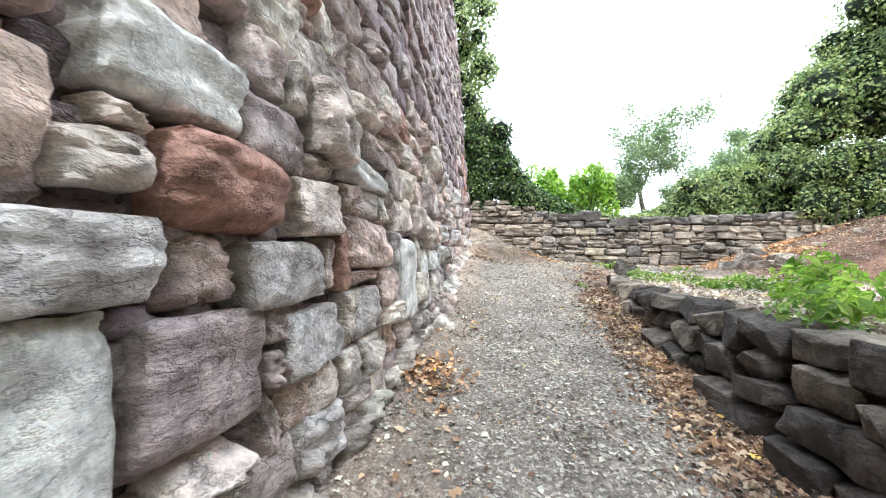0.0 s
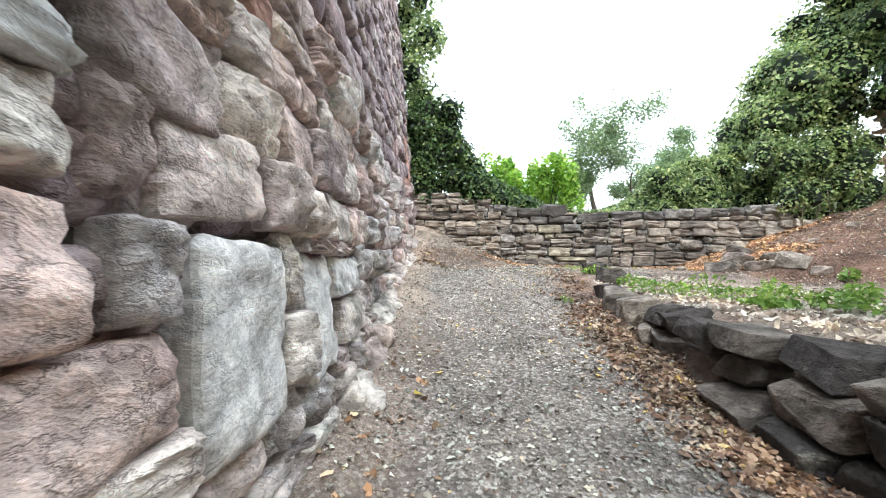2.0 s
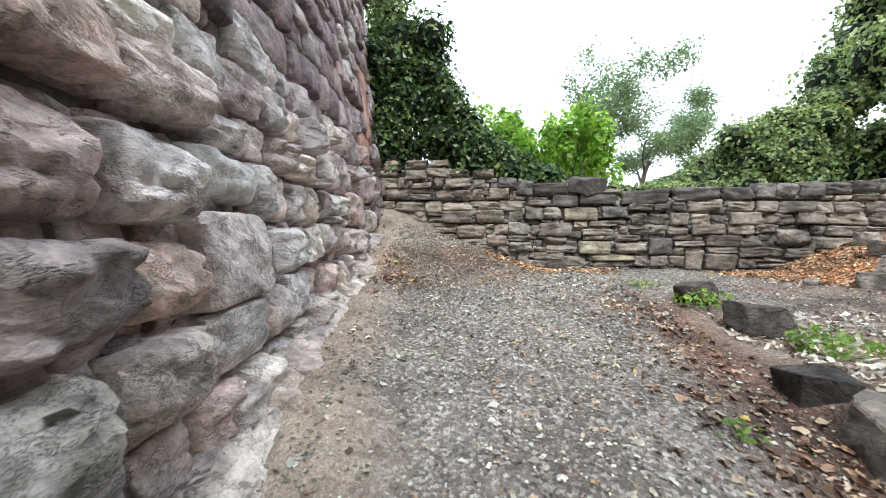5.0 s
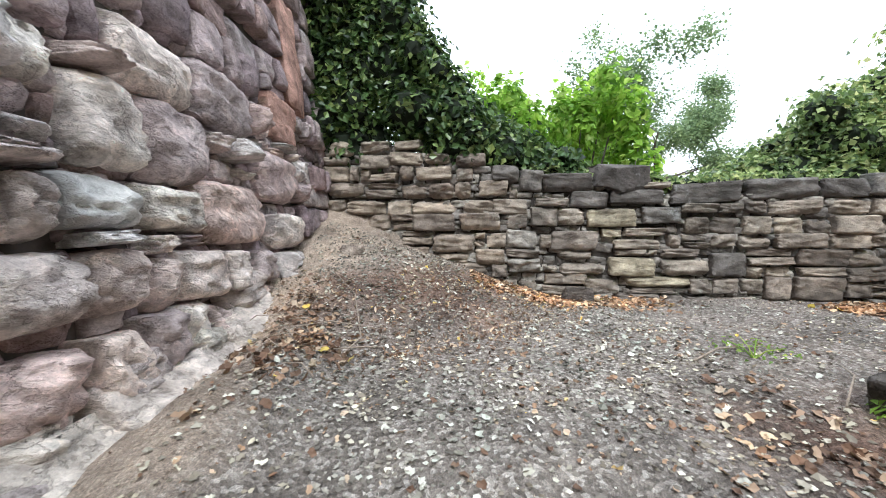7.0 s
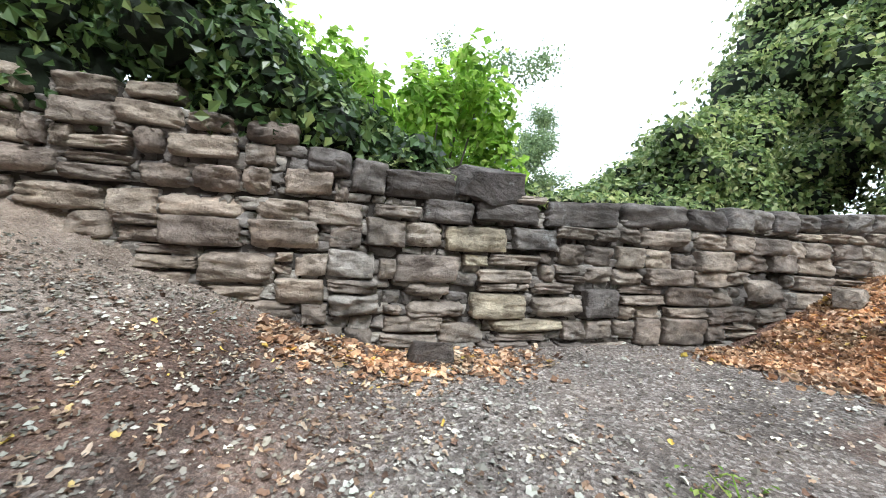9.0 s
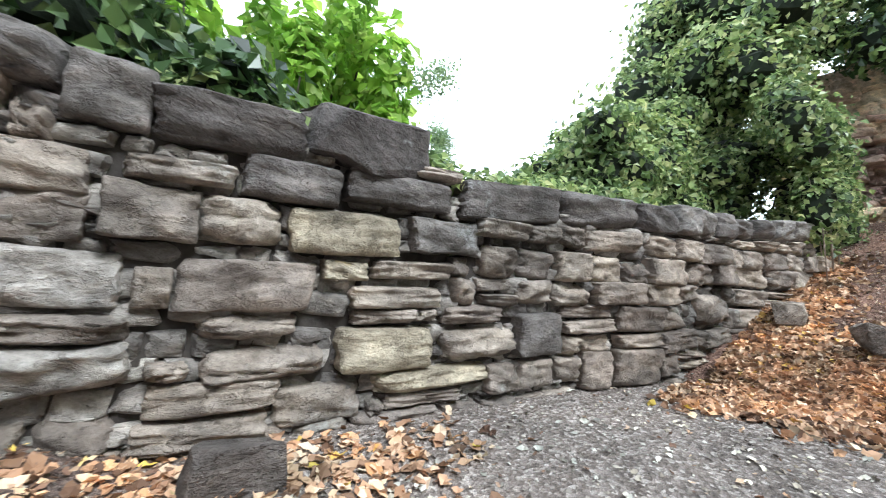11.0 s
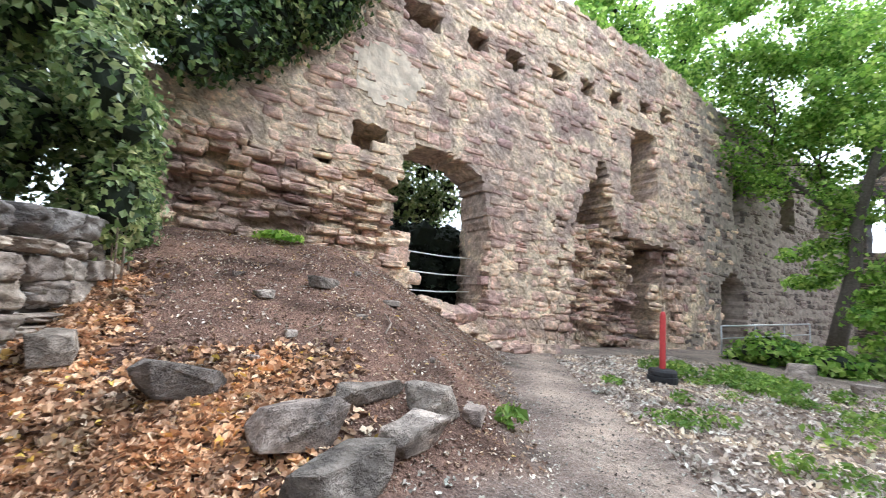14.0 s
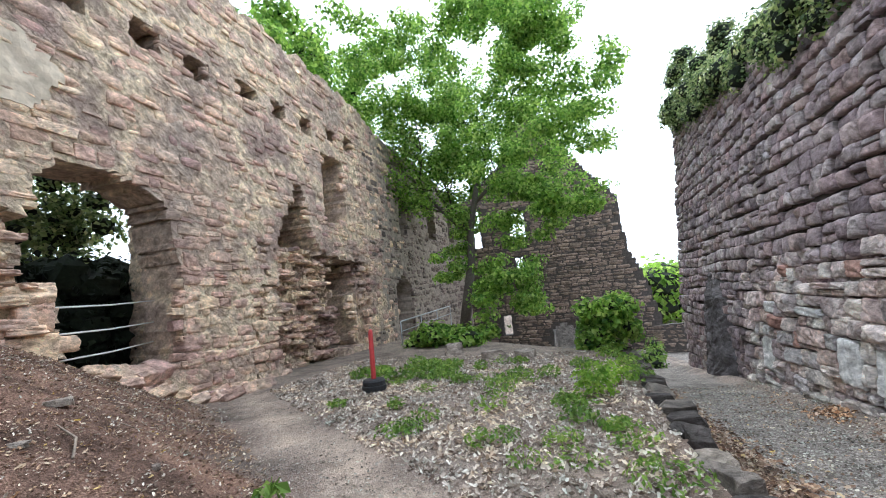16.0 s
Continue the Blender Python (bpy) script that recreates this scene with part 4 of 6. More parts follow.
def build_end_wall():
    rng = random.Random(23)
    us, zs = np.arange(-1.7, 9.51, 0.35), np.arange(0.6, 3.5, 0.16)
    core = relief_wall("wall_drystone", us, zs, lambda x, z: 0.0 if z < end_top(x) - 0.16 else None, 0.55,
                       lambda x, z, d: (x, end_y(x) + 0.12 + d, z), M_CORE_DARK, 0.02, np.random.default_rng(2))
    wall = tagged(new("wall_drystone", core), "low curving drystone wall of grey-brown sandstone", "wall", kind="structure")
    dark = [(1.96, 2.74, 0.73, 0.27), (2.29, 2.49, 0.54, 0.25), (2.96, 2.54, 0.76, 0.22), (3.29, 2.28, 0.55, 0.25), (4.2, 1.59, 0.47, 0.34)]
    plain = [(2.08, 2.24, 0.42, 0.26), (1.66, 2.25, 0.4, 0.28), (2.12, 1.91, 0.67, 0.28), (3.63, 1.55, 0.66, 0.24), (4.81, 1.26, 0.32, 0.34), (5.27, 1.29, 0.58, 0.34),
             (6.6, 1.8, 0.62, 0.34), (1.77, 2.46, 0.48, 0.13), (1.98, 1.35, 0.61, 0.17), (2.22, 1.52, 0.66, 0.2), (3.09, 2.04, 0.58, 0.13), (3.01, 1.87, 0.65, 0.15),
             (0.36, 1.85, 0.62, 0.28), (-0.33, 3.12, 0.52, 0.2), (0.07, 2.89, 0.55, 0.2), (0.49, 2.64, 0.26, 0.25), (0.94, 2.66, 0.43, 0.24), (-0.83, 3.08, 0.46, 0.22), (0.63, 3.07, 0.47, 0.22)]
    special = [(a, b, w, h, M_CAP, 0.04, "flat") for a, b, w, h in dark] + [(a, b, w, h, M_END, 0.03, "flat" if k % 3 else "round") for k, (a, b, w, h) in enumerate(plain)] + [
        (2.66, 2.25, 0.7, 0.27, M_YELLOW, 0.03, "flat"), (2.62, 2.02, 0.3, 0.13, M_YELLOW, 0.02, "flat"), (2.96, 1.55, 0.66, 0.28, M_YELLOW, 0.03, "flat"), (3.26, 1.33, 0.92, 0.16, M_YELLOW, 0.02, "round"),
        (1.4, 1.53, 0.49, 0.22, M_PALE_END, 0.05, "round"), (1.38, 1.94, 0.46, 0.27, M_PALE_END, 0.0, "flat")]
    lump = rock_mesh(77, 0.85, 0.5, 0.5, M_CAP)
    part_mesh("stone", lump, wall, "dark rounded cap boulder", pose(2.74, end_y(2.74) + 0.14, 2.8, 4, 6, 3))
    x = 3.45
    caps = []
    while x < 9.2:
        w = rng.uniform(0.36, 0.95) if x < 5 else rng.uniform(0.34, 0.6)
        caps.append((x + w / 2, end_top(x + w / 2) - 0.12, w, 0.27))
        x += w
    x = 0.9
    while x < 1.4:
        w = rng.uniform(0.34, 0.5)
        caps.append((x + w / 2, end_top(x + w / 2) - 0.13, w, 0.3))
        x += w
    rects = [(a - w / 2, b - h / 2, a + w / 2, b + h / 2) for a, b, w, h, *_ in special] + [(a - w / 2, b - h / 2, a + w / 2, b + 0.4) for a, b, w, h in caps]

    def keep(a, b, c, d):
        return b + d / 2 < end_top(a) + 0.03

    stones = [q for st in lay(-1.5, 9.3, 0.82, 3.5, (0.15, 0.27), (0.26, 0.62), rng, keep, 0.025, 0.1) for q in minus(st, rects)]

    def put(a, b, w, h, mat, out, kind):
        n = end_normal(a)
        p = (a + n.x * out, end_y(a) + n.y * out, b)
        part_mesh("stone", stone_mesh(kind, rng.randrange(14), mat), wall, at=stone_matrix(p, n, w - 0.022, 0.3, h - 0.016, rng.uniform(-0.03, 0.03)))

    pack = []
    for a, b, c, d in lay(-1.5, 9.3, 0.82, 3.4, (0.09, 0.17), (0.12, 0.3), rng, lambda a, b, c, d: b + d / 2 < end_top(a) - 0.05, 0.02):
        n = end_normal(a)
        q = -0.08 + rng.uniform(-0.02, 0.02)
        pack.append(stone_matrix((a + n.x * q, end_y(a) + n.y * q, b), n, c - 0.012, 0.2, d - 0.01, rng.uniform(-0.1, 0.1)))
    joined_stones("packing_stones", pack, RUB, M_END_J, rng, wall, "small packing stones")
    for a, b, c, d in stones:
        put(a, b, c, d, M_END, rng.uniform(-0.03, 0.05), "round" if rng.random() < 0.35 else "flat")
    for a, b, w, h, mat, out, kind in special:
        put(a, b, w, h, mat, out, kind)
    for a, b, w, h in caps:
        put(a, b, w, h + rng.uniform(-0.03, 0.04), M_CAP, rng.uniform(0.0, 0.06), "flat" if rng.random() < 0.6 else "round")


build_end_wall()


# ---------------------------------------------------------------- the great ruined wall
RX = 12.85
THICK = 3.0


def ruin_top(y):
    t = float(np.interp(y, [-27, -20, -12, -6.5, -3.5, 2, 8, 9.6, 11.4, 13, 15], [11.2, 11.6, 12.4, 12.2, 13.0, 13.1, 13.2, 12.0, 9.5, 7.5, 6.4]))
    return t + 0.35 * noise.noise(Vector((y * 1.3, 0, 0))) + 0.15 * noise.noise(Vector((y * 4, 3, 0)))


BEAMS = [(6.6, 10.2), (5.19, 10.1), (3.3, 10.27), (1.84, 10.3), (0.25, 10.35), (-1.5, 10.55), (-2.95, 10.6)]


def ruin_depth(y, z):
    w = 0.3 * noise.noise(Vector((y * 1.4, z * 1.4, 2))) + 0.14 * noise.noise(Vector((y * 4, z * 4, 5)))
    if z > ruin_top(y):
        return None
    # broken doorway
    left = np.interp(z, [2.2, 3.9, 4.0, 5.2, 5.7, 6.0, 6.5], [8.35, 8.45, 8.85, 8.95, 8.75, 8.6, 8.4])
    right = np.interp(z, [2.2, 4.4, 5.5, 5.9, 6.2, 6.4, 6.55], [5.74, 5.74, 6.05, 6.1, 6.45, 7.0, 7.6])
    if 2.25 < z < 6.5 + 0.3 * w and right + 0.45 * w * (z > 4.4) < y < left + w * 0.5:
        return THICK
    if 6.0 < z < 6.6 and 9.26 < y < 10.2:
        return 1.2
    if 5.35 < z < 5.72 and 10.6 < y < 11.05:
        return 1.3
    for cy, cz in BEAMS:
        if abs(y - cy) < 0.4 + 0.3 * w and abs(z - cz) < 0.34 + 0.3 * w:
            return 2.2
    if 8.0 < y < 9.1 and 9.85 < z < 10.6:
        return 1.0
    if 5.4 < z < 7.75 and abs(y - 1.0) < (7.75 - z) * 0.42 + 0.25 + w:
        return 2.4
    if -2.3 < y < -0.62 + w * 0.2 and 6.7 < z < 9.6:
        return 2.4
    if 1.4 < z < 5.1 + w and -4.2 + w < y < -1.1 + 0.5 * w:
        return 2.9 if y > -3.3 + 0.6 * w else float(np.clip(1.7 * (1 - (-1.1 - y) / 3.2) + 0.4 * w, 0.02, 1.74))
    if -9.6 < y < -7.1 and 0 < z < 4.55 - 0.7 * ((y + 8.35) / 1.25) ** 2:
        return 2.9
    if -9.5 < y < -8.3 and 6.9 < z < 9.4 - 0.3 * ((y + 8.9) / 0.6) ** 2:
        return 1.9
    if -11.9 < y < -11.0 and 8.6 < z < 9.7:
        return 1.9
    if -15.0 < y < -13.4 and 7.4 < z < 10.0:
        return 1.9
    if -20.0 < y < -18.4 and 7.6 < z < 10.2:
        return 1.9
    # hollow, robbed facing in the lower left; shallow losses elsewhere
    if y > 8.9 and z < 5.3 + w * 2:
        return 0.04 + max(0.0, 0.45 * noise.noise(Vector((y * 1.5, z * 2.8, 6))) + 0.3 * noise.noise(Vector((y * 0.5, z * 0.9, 1))) + 0.16)
    if -1.4 < y < 2.2 and z < 5.4 + w:
        return max(0.0, 0.3 + 0.5 * noise.noise(Vector((y * 1.7, z * 2.6, 6))) + 0.12 + w * 0.5)
    if 0.2 < y < 3.4 and z < 5.4 and w > 0.02:
        return 0.15
    return 0.0


def ruin_place(y, z, d):
    """The wall is thinner round the doorway than elsewhere."""
    if d > THICK - 0.01 and 5.0 < y < 9.4 and z < 7.0:
        d = 1.35
    return (RX + 0.015 + d + 0.06 * noise.noise(Vector((y * 1.5, z * 1.5, 0))) + 0.045 * noise.noise(Vector((y * 5, z * 6, 4))), y, z)


def build_ruin():
    rng = random.Random(5)
    us = np.concatenate([np.arange(-26.5, -10, 0.3), np.arange(-10, 15.2, 0.13)])
    zs = np.arange(-3.0, 13.9, 0.14)
    core = relief_wall("wall_ruin", us, zs, ruin_depth, THICK, ruin_place,
                       M_CORE_RUIN, 0.05, np.random.default_rng(3))
    core.materials.append(M_CORE_OLD)
    for f in core.polygons:
        f.material_index = 1 if f.center.y < -6.0 + 3.0 * noise.noise(Vector((0, f.center.y * 0.9, f.center.z * 0.9))) else 0
    wall = tagged(new("wall_ruin", core), "high ruined castle wall of buff and pink sandstone rubble with beam holes", "wall", kind="structure")
    items = []
    ledges = lambda a, b: a > 8.75 and b < 5.5 or -1.3 < a < 2.2 and b < 5.4
    courses = lay(-26.4, 15, -2.5, 13.2, (0.16, 0.36), (0.24, 0.72), rng, lambda a, b, c, d: not ledges(a, b), 0.1, 0.2)
    courses += lay(-1.5, 15, 1.0, 6.0, (0.1, 0.22), (0.18, 0.52), rng, lambda a, b, c, d: ledges(a, b), 0.12, 0.0)
    for a, b, c, d in courses:
        ds = [ruin_depth(a + s * c * 0.46, b + q * d * 0.4) for s in (-1, 0, 1) for q in (-1, 1)]
        if any(v is None for v in ds):
            continue
        deep = [v for v in ds if v >= 0.4]
        if deep and len(deep) < 6 and len(deep) > 2:
            continue
        dd = min(ds)
        if dd >= 1.7 or b < float(land(RX - 0.3, a)) - 0.4:
            continue
        out = rng.uniform(-0.03, 0.055) + (rng.uniform(0, 0.13) if ledges(a, b) else 0)
        items.append((a, b, stone_matrix((RX + dd - out, a, b), (-1, 0, 0), c * rng.uniform(0.9, 1.02), 0.32 if ledges(a, b) else 0.2, d * rng.uniform(0.86, 1.0), rng.uniform(-0.06, 0.06))))
    items.sort(key=lambda s: math.hypot(s[0] - 8.0, (s[1] - 4.0) * 1.2))
    for a, b, m in items[:260]:
        part_mesh("stone", stone_mesh("ledge" if ledges(a, b) else "round" if rng.random() < 0.3 else "flat", rng.randrange(14), M_RUIN), wall, at=m)
    warm = [rng.random() < (a + 9.0) / 5.0 for a, _, _ in items[260:]]
    rest = [q for q, k in zip(items[260:], warm) if k]
    joined_stones("masonry", [m for a, b, m in rest if not ledges(a, b)], RUBBLE, M_RUIN_J, rng, wall)
    joined_stones("ledge_rubble", [m for a, b, m in rest if ledges(a, b)], RUB, M_RUIN_J, rng, wall, "broken rubble core")
    joined_stones("masonry", [q[2] for q, k in zip(items[260:], warm) if not k], RUBBLE, M_RUIN_GREY_J, rng, wall, "darker grey masonry of the older wall, tree shade in its colour")
    # quoins of the doorway's far jamb
    for k in range(9):
        h = 0.42
        z = 1.5 + k * h
        if z > 4.9:
            break
        w = (0.75, 0.45)[k % 2]
        part_mesh("quoin", stone_mesh("flat", k, M_RUIN), wall, at=stone_matrix((RX - 0.03, 5.72 - w / 2, z + h / 2), (-1, 0, 0), w, 0.4, h - 0.02))
    # squared blocks of the near jamb
    for k, (y, z, w, h) in enumerate(((8.62, 2.5, 0.62, 0.62), (8.66, 3.1, 0.56, 0.6), (8.72, 3.62, 0.74, 0.42), (9.2, 2.62, 0.55, 0.5))):
        part_mesh("quoin", stone_mesh("flat", k + 3, M_RUIN), wall, at=stone_matrix((RX - 0.06, y, z + h / 2), (-1, 0, 0), w, 0.6, h - 0.02, 0.03 * (k - 1)))
    # rest of plaster high beside the doorway
    us2, zs2 = np.arange(8.3, 10.6, 0.12), np.arange(7.1, 9.2, 0.12)
    pl = relief_wall("plaster_patch", us2, zs2, lambda y, z: 0.0 if ((y - 9.4) / 0.95) ** 2 + ((z - 8.1) / 0.85) ** 2 + 0.5 * noise.noise(Vector((y * 2, z * 2, 9))) < 1 else None, 0.2,
                     lambda y, z, d: (RX - 0.03 + d + 0.05 * noise.noise(Vector((y * 3, z * 3, 1))), y, z), M_PLASTER, 0.03, np.random.default_rng(8))
    part_mesh("plaster_patch", pl, wall, "pale old plaster")
    # sill of the doorway
    for k in range(7):
        y = 6.55 + k * 0.32
        part_mesh("stone", stone_mesh("flat", k, M_RUIN), wall, at=stone_matrix((RX - 0.15 + rng.uniform(-0.1, 0.1), y, 2.22 - 0.05 * (k % 2)), (-0.5, 0, 1), 0.42, 0.3, 0.5, rng.uniform(-0.2, 0.2), Vector((-1, 0, 0.4))))
    # tumbled footing stones below the doorway
    for k in range(24):
        y, x = rng.uniform(3.6, 8.2), RX - rng.uniform(0.15, 0.9)
        part_mesh("stone", stone_mesh("flat", rng.randrange(14), M_RUIN), wall, at=stone_matrix((x, y, float(land(x, y)) + 0.12), (-0.8, rng.uniform(-0.3, 0.3), 0.5), rng.uniform(0.3, 0.7), 0.35, rng.uniform(0.18, 0.34), rng.uniform(-0.2, 0.2)))


build_ruin()

FY = -24.0


def far_top(x):
    return float(np.interp(x, [-3, -2.4, -2.0, -1.2, -1.0, 1.5, 5, 6.5, 9, 13.5], [-0.6, 2.8, 4.0, 5.6, 10.2, 13.5, 19.5, 20, 15, 11.5])) + 0.4 * noise.noise(Vector((x * 1.5, 8, 0)))


def far_depth(x, z):
    if z > far_top(x):
        return None
    if 7.04 < x < 8.75 and 7.9 < z < 10.4 or 11.3 < x < 12.2 and 7.4 < z < 11.2 or 7.6 < x < 8.45 and 4.7 < z < 6.2:
        return 1.2
    if 3.8 < x < 5.85 and z < -0.1 - 0.8 * ((x - 4.8) / 1.03) ** 2:
        return 1.2
    if 9.4 < x < 10.3 and -0.9 < z < 0.95:
        return 1.2
    return 0.0


def build_far():
    rng = random.Random(31)
    us, zs = np.arange(-3.0, 13.6, 0.22), np.arange(-4.6, 20.6, 0.25)
    core = relief_wall("wall_far", us, zs, far_depth, 1.2, lambda x, z, d: (x, FY - d, z), M_CORE, 0.05, np.random.default_rng(4))
    core.flip_normals()
    wall = tagged(new("wall_far", core), "ruined gable wall of brown sandstone with empty windows", "wall", kind="structure")
    items = []
    for a, b, c, d in lay(-3, 13.2, -4, 20, (0.24, 0.4), (0.4, 0.95), rng):
        ds = [far_depth(a + s * c * 0.48, b + q * d * 0.45) for s in (-1, 0, 1) for q in (-1, 1)]
        if any(v is None or v > 0.5 for v in ds):
            continue
        items.append(stone_matrix((a, FY + rng.uniform(0, 0.06), b), (0, 1, 0), c - 0.04, 0.2, d - 0.035, rng.uniform(-0.03, 0.03)))
    joined_stones("masonry", items, RUB, M_FAR_J, rng, wall)
    low = relief_wall("wall_low_far", np.arange(-9, -1.9, 0.4), np.arange(-4.5, -0.4, 0.4), lambda x, z: 0.0, 0.6, lambda x, z, d: (x, -20.5 - d, z), M_CORE, 0.05, np.random.default_rng(6))
    low.flip_normals()
    lw = tagged(new("wall_low_far", low), "low broken stone wall closing the gap beside the tower", "wall", kind="structure")
    its = [stone_matrix((a, -20.5, b), (0, 1, 0), c - 0.04, 0.2, d - 0.035) for a, b, c, d in lay(-9, -2, -4.2, -0.6, (0.24, 0.4), (0.4, 0.9), rng)]
    joined_stones("masonry", its, RUB, M_FAR_J, rng, lw)


build_far()


# ---------------------------------------------------------------- foliage
def leaves(name, c, nrm, size, mat, rng, aspect=0.62, fold=0.18, parent=None):
    """Folded pointed leaves at the centres c."""
    n = len(c)
    nrm = nrm / np.maximum(np.linalg.norm(nrm, axis=1, keepdims=True), 1e-6)
    a = np.cross(nrm, rng.normal(size=(n, 3)))
    a /= np.maximum(np.linalg.norm(a, axis=1, keepdims=True), 1e-6)
    b = np.cross(nrm, a)
    s = size[:, None]
    base, tip = c - a * s * 0.5, c + a * s * 0.5 - nrm * s * 0.12
    lf = c + b * s * aspect * 0.5 + nrm * s * fold - a * s * 0.06
    rt = c - b * s * aspect * 0.5 + nrm * s * fold - a * s * 0.06
    v = np.stack([base, rt, tip, lf], 1).reshape(-1, 3)
    i = np.arange(n)[:, None] * 4
    f = np.concatenate([i + np.array([[0, 1, 2]]), i + np.array([[0, 2, 3]])])
    me = mesh_of(name, v, f, mat)
    return part_mesh(name, me, parent)


def sample_blobs(blobs, n, rng, inner=0.55):
    """Points and outward ways in the outer part of a set of ellipsoids."""
    B = np.array(blobs, float)
    wgt = (B[:, 3] * B[:, 4] + B[:, 4] * B[:, 5] + B[:, 3] * B[:, 5])
    k = rng.choice(len(B), n, p=wgt / wgt.sum())
    d = rng.normal(size=(n, 3))
    d /= np.linalg.norm(d, axis=1, keepdims=True)
    r = rng.uniform(inner, 1.12, n) ** 0.6 * np.where(rng.random(n) < 0.16, rng.uniform(1.0, 1.45, n), 1.0)
    p = B[k, :3] + d * B[k, 3:6] * r[:, None]
    return p, d + rng.normal(size=(n, 3)) * 0.55 + np.array([0, 0, 0.45])


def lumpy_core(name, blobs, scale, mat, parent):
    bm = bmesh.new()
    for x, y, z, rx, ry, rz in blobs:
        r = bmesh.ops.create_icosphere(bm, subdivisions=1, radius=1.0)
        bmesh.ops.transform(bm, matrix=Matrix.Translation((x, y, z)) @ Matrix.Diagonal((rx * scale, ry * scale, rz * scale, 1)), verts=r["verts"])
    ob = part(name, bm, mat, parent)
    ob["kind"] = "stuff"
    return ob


# Near-black lumps inside foliage: the shade between leaves put into colour.
M_INNER_SHADE = plain_mat("inner_leaf_shade", (0.01, 0.016, 0.007), 1.0, 0, 0.5, 9.0, 0.9)


def limb(start, way, length, r0, rng, depth, out, tips, bend=0.25, kids=3, up=0.25):
    pts, rad = [Vector(start)], [r0]
    d = Vector(way).normalized()
    n = 5
    for i in range(n):
        d = (d + Vector((rng.uniform(-bend, bend), rng.uniform(-bend, bend), rng.uniform(-bend, bend) + up * 0.15))).normalized()
        pts.append(pts[-1] + d * length / n)
        rad.append(r0 * (1 - 0.6 * (i + 1) / n))
    out.append(tube(pts, rad, 7 if depth > 1 else 5))
    if depth == 0:
        tips.extend(pts[2:])
        return
    for k in range(kids):
        i = rng.randrange(2, n + 1)
        a = rng.uniform(0, 2 * math.pi)
        side = Vector((math.cos(a), math.sin(a), rng.uniform(-0.1, 0.6)))
        limb(pts[i], d * 0.6 + side * 0.8, length * rng.uniform(0.55, 0.75), rad[i] * 0.7, rng, depth - 1, out, tips, bend, kids, up)
    tips.append(pts[-1])


def tree(name, at, label, trunk_way, height, r0, crown_blobs, n, size, mat, seed, depth=3, kids=3, group=""):
    rng, nr = random.Random(seed), np.random.default_rng(seed)
    t = thing(name, at, label, "tree", group)
    out, tips = [], []
    limb((0, 0, 0), trunk_way, height, r0, rng, depth, out, tips, 0.22, kids)
    v, f = merge(out)
    part_mesh("trunk", mesh_of("trunk", v, f, M_BARK, True), t)
    tp = np.array([list(p) for p in tips])
    n1 = n // 4 if crown_blobs else n
    c1 = tp[nr.integers(0, len(tp), n1)] + nr.normal(size=(n1, 3)) * (0.4 if crown_blobs else 0.34)
    w1 = nr.normal(size=(n1, 3)) * 0.6 + np.array([0, 0, 0.8])
    if crown_blobs:
        c2, w2 = sample_blobs(crown_blobs, n - n1, nr, 0.2)
        c1, w1 = np.concatenate([c1, c2]), np.concatenate([w1, w2])
    leaves("crown", c1, w1, nr.uniform(0.7, 1.3, len(c1)) * size, mat, nr, 0.8, 0.1, t)
    return t


def bush(name, at, label, blobs, n, size, mat, seed, core=0.72, category="bush", group=""):
    nr = np.random.default_rng(seed)
    t = thing(name, at, label, category, group)
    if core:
        lumpy_core("shade_core", blobs, core, M_INNER_SHADE, t)
    c, w = sample_blobs(blobs, n, nr)
    leaves("foliage", c, w, nr.uniform(0.65, 1.35, n) * size, mat, nr, 0.75, 0.12, t)
    return t


def blobs_under(rng, n, xs, top, low, ys, rad):
    """Blobs in an upright sheet under a line of tops."""
    out = []
    for _ in range(n):
        x = rng.uniform(*xs)
        r = rng.uniform(*rad)
        lo, hi = low(x), top(x) - r
        z = hi - abs(rng.gauss(0, 0.4)) * max(0.1, hi - lo) if rng.random() < 0.6 else rng.uniform(min(lo, hi), max(lo, hi))
        out.append((x, rng.uniform(*ys), z, r * rng.uniform(0.9, 1.3), r, r * rng.uniform(0.7, 1.0)))
    return out


rg = random.Random(77)
# ivy hanging over the end of the drystone wall
top_l = lambda x: float(np.interp(x, [-2.4, -1.0, 0.0, 0.5, 1.8, 3.4], [6.6, 6.2, 5.3, 4.4, 3.35, 3.0]))
low_l = lambda x: float(np.interp(x, [-2, -1, 0, 2, 3.5], [3.6, 3.35, 3.3, 3.05, 2.85]))
bush("ivy", (0, 0, 0), "dark glossy ivy hanging over the drystone wall top", blobs_under(rg, 70, (-2.2, 2.2), top_l, low_l, (15.1, 15.9), (0.25, 0.5)), 15000, 0.12, M_IVY, 1, category="ivy")
bush("ivy", (0, 0, 0), "tall ivy-clad trunk mass beside the tower end", [(rg.uniform(-2.3, -0.3) - 0.08 * z, rg.uniform(15.9, 17.4), z, rg.uniform(0.4, 0.8), 0.6, rg.uniform(0.5, 0.8)) for z in np.arange(4.5, 12.5, 0.24)],
     9000, 0.15, M_LAUREL, 2, core=0.5, category="ivy")
bush("ivy", (0, 0, 0), "low ivy trailing along the drystone wall top", [(x, end_y(x) + 0.35, end_top(x) + 0.02, 0.3, 0.25, 0.16) for x in np.arange(1.6, 5.4, 0.22)], 2600, 0.08, M_LAUREL, 3, core=0.6, category="ivy")
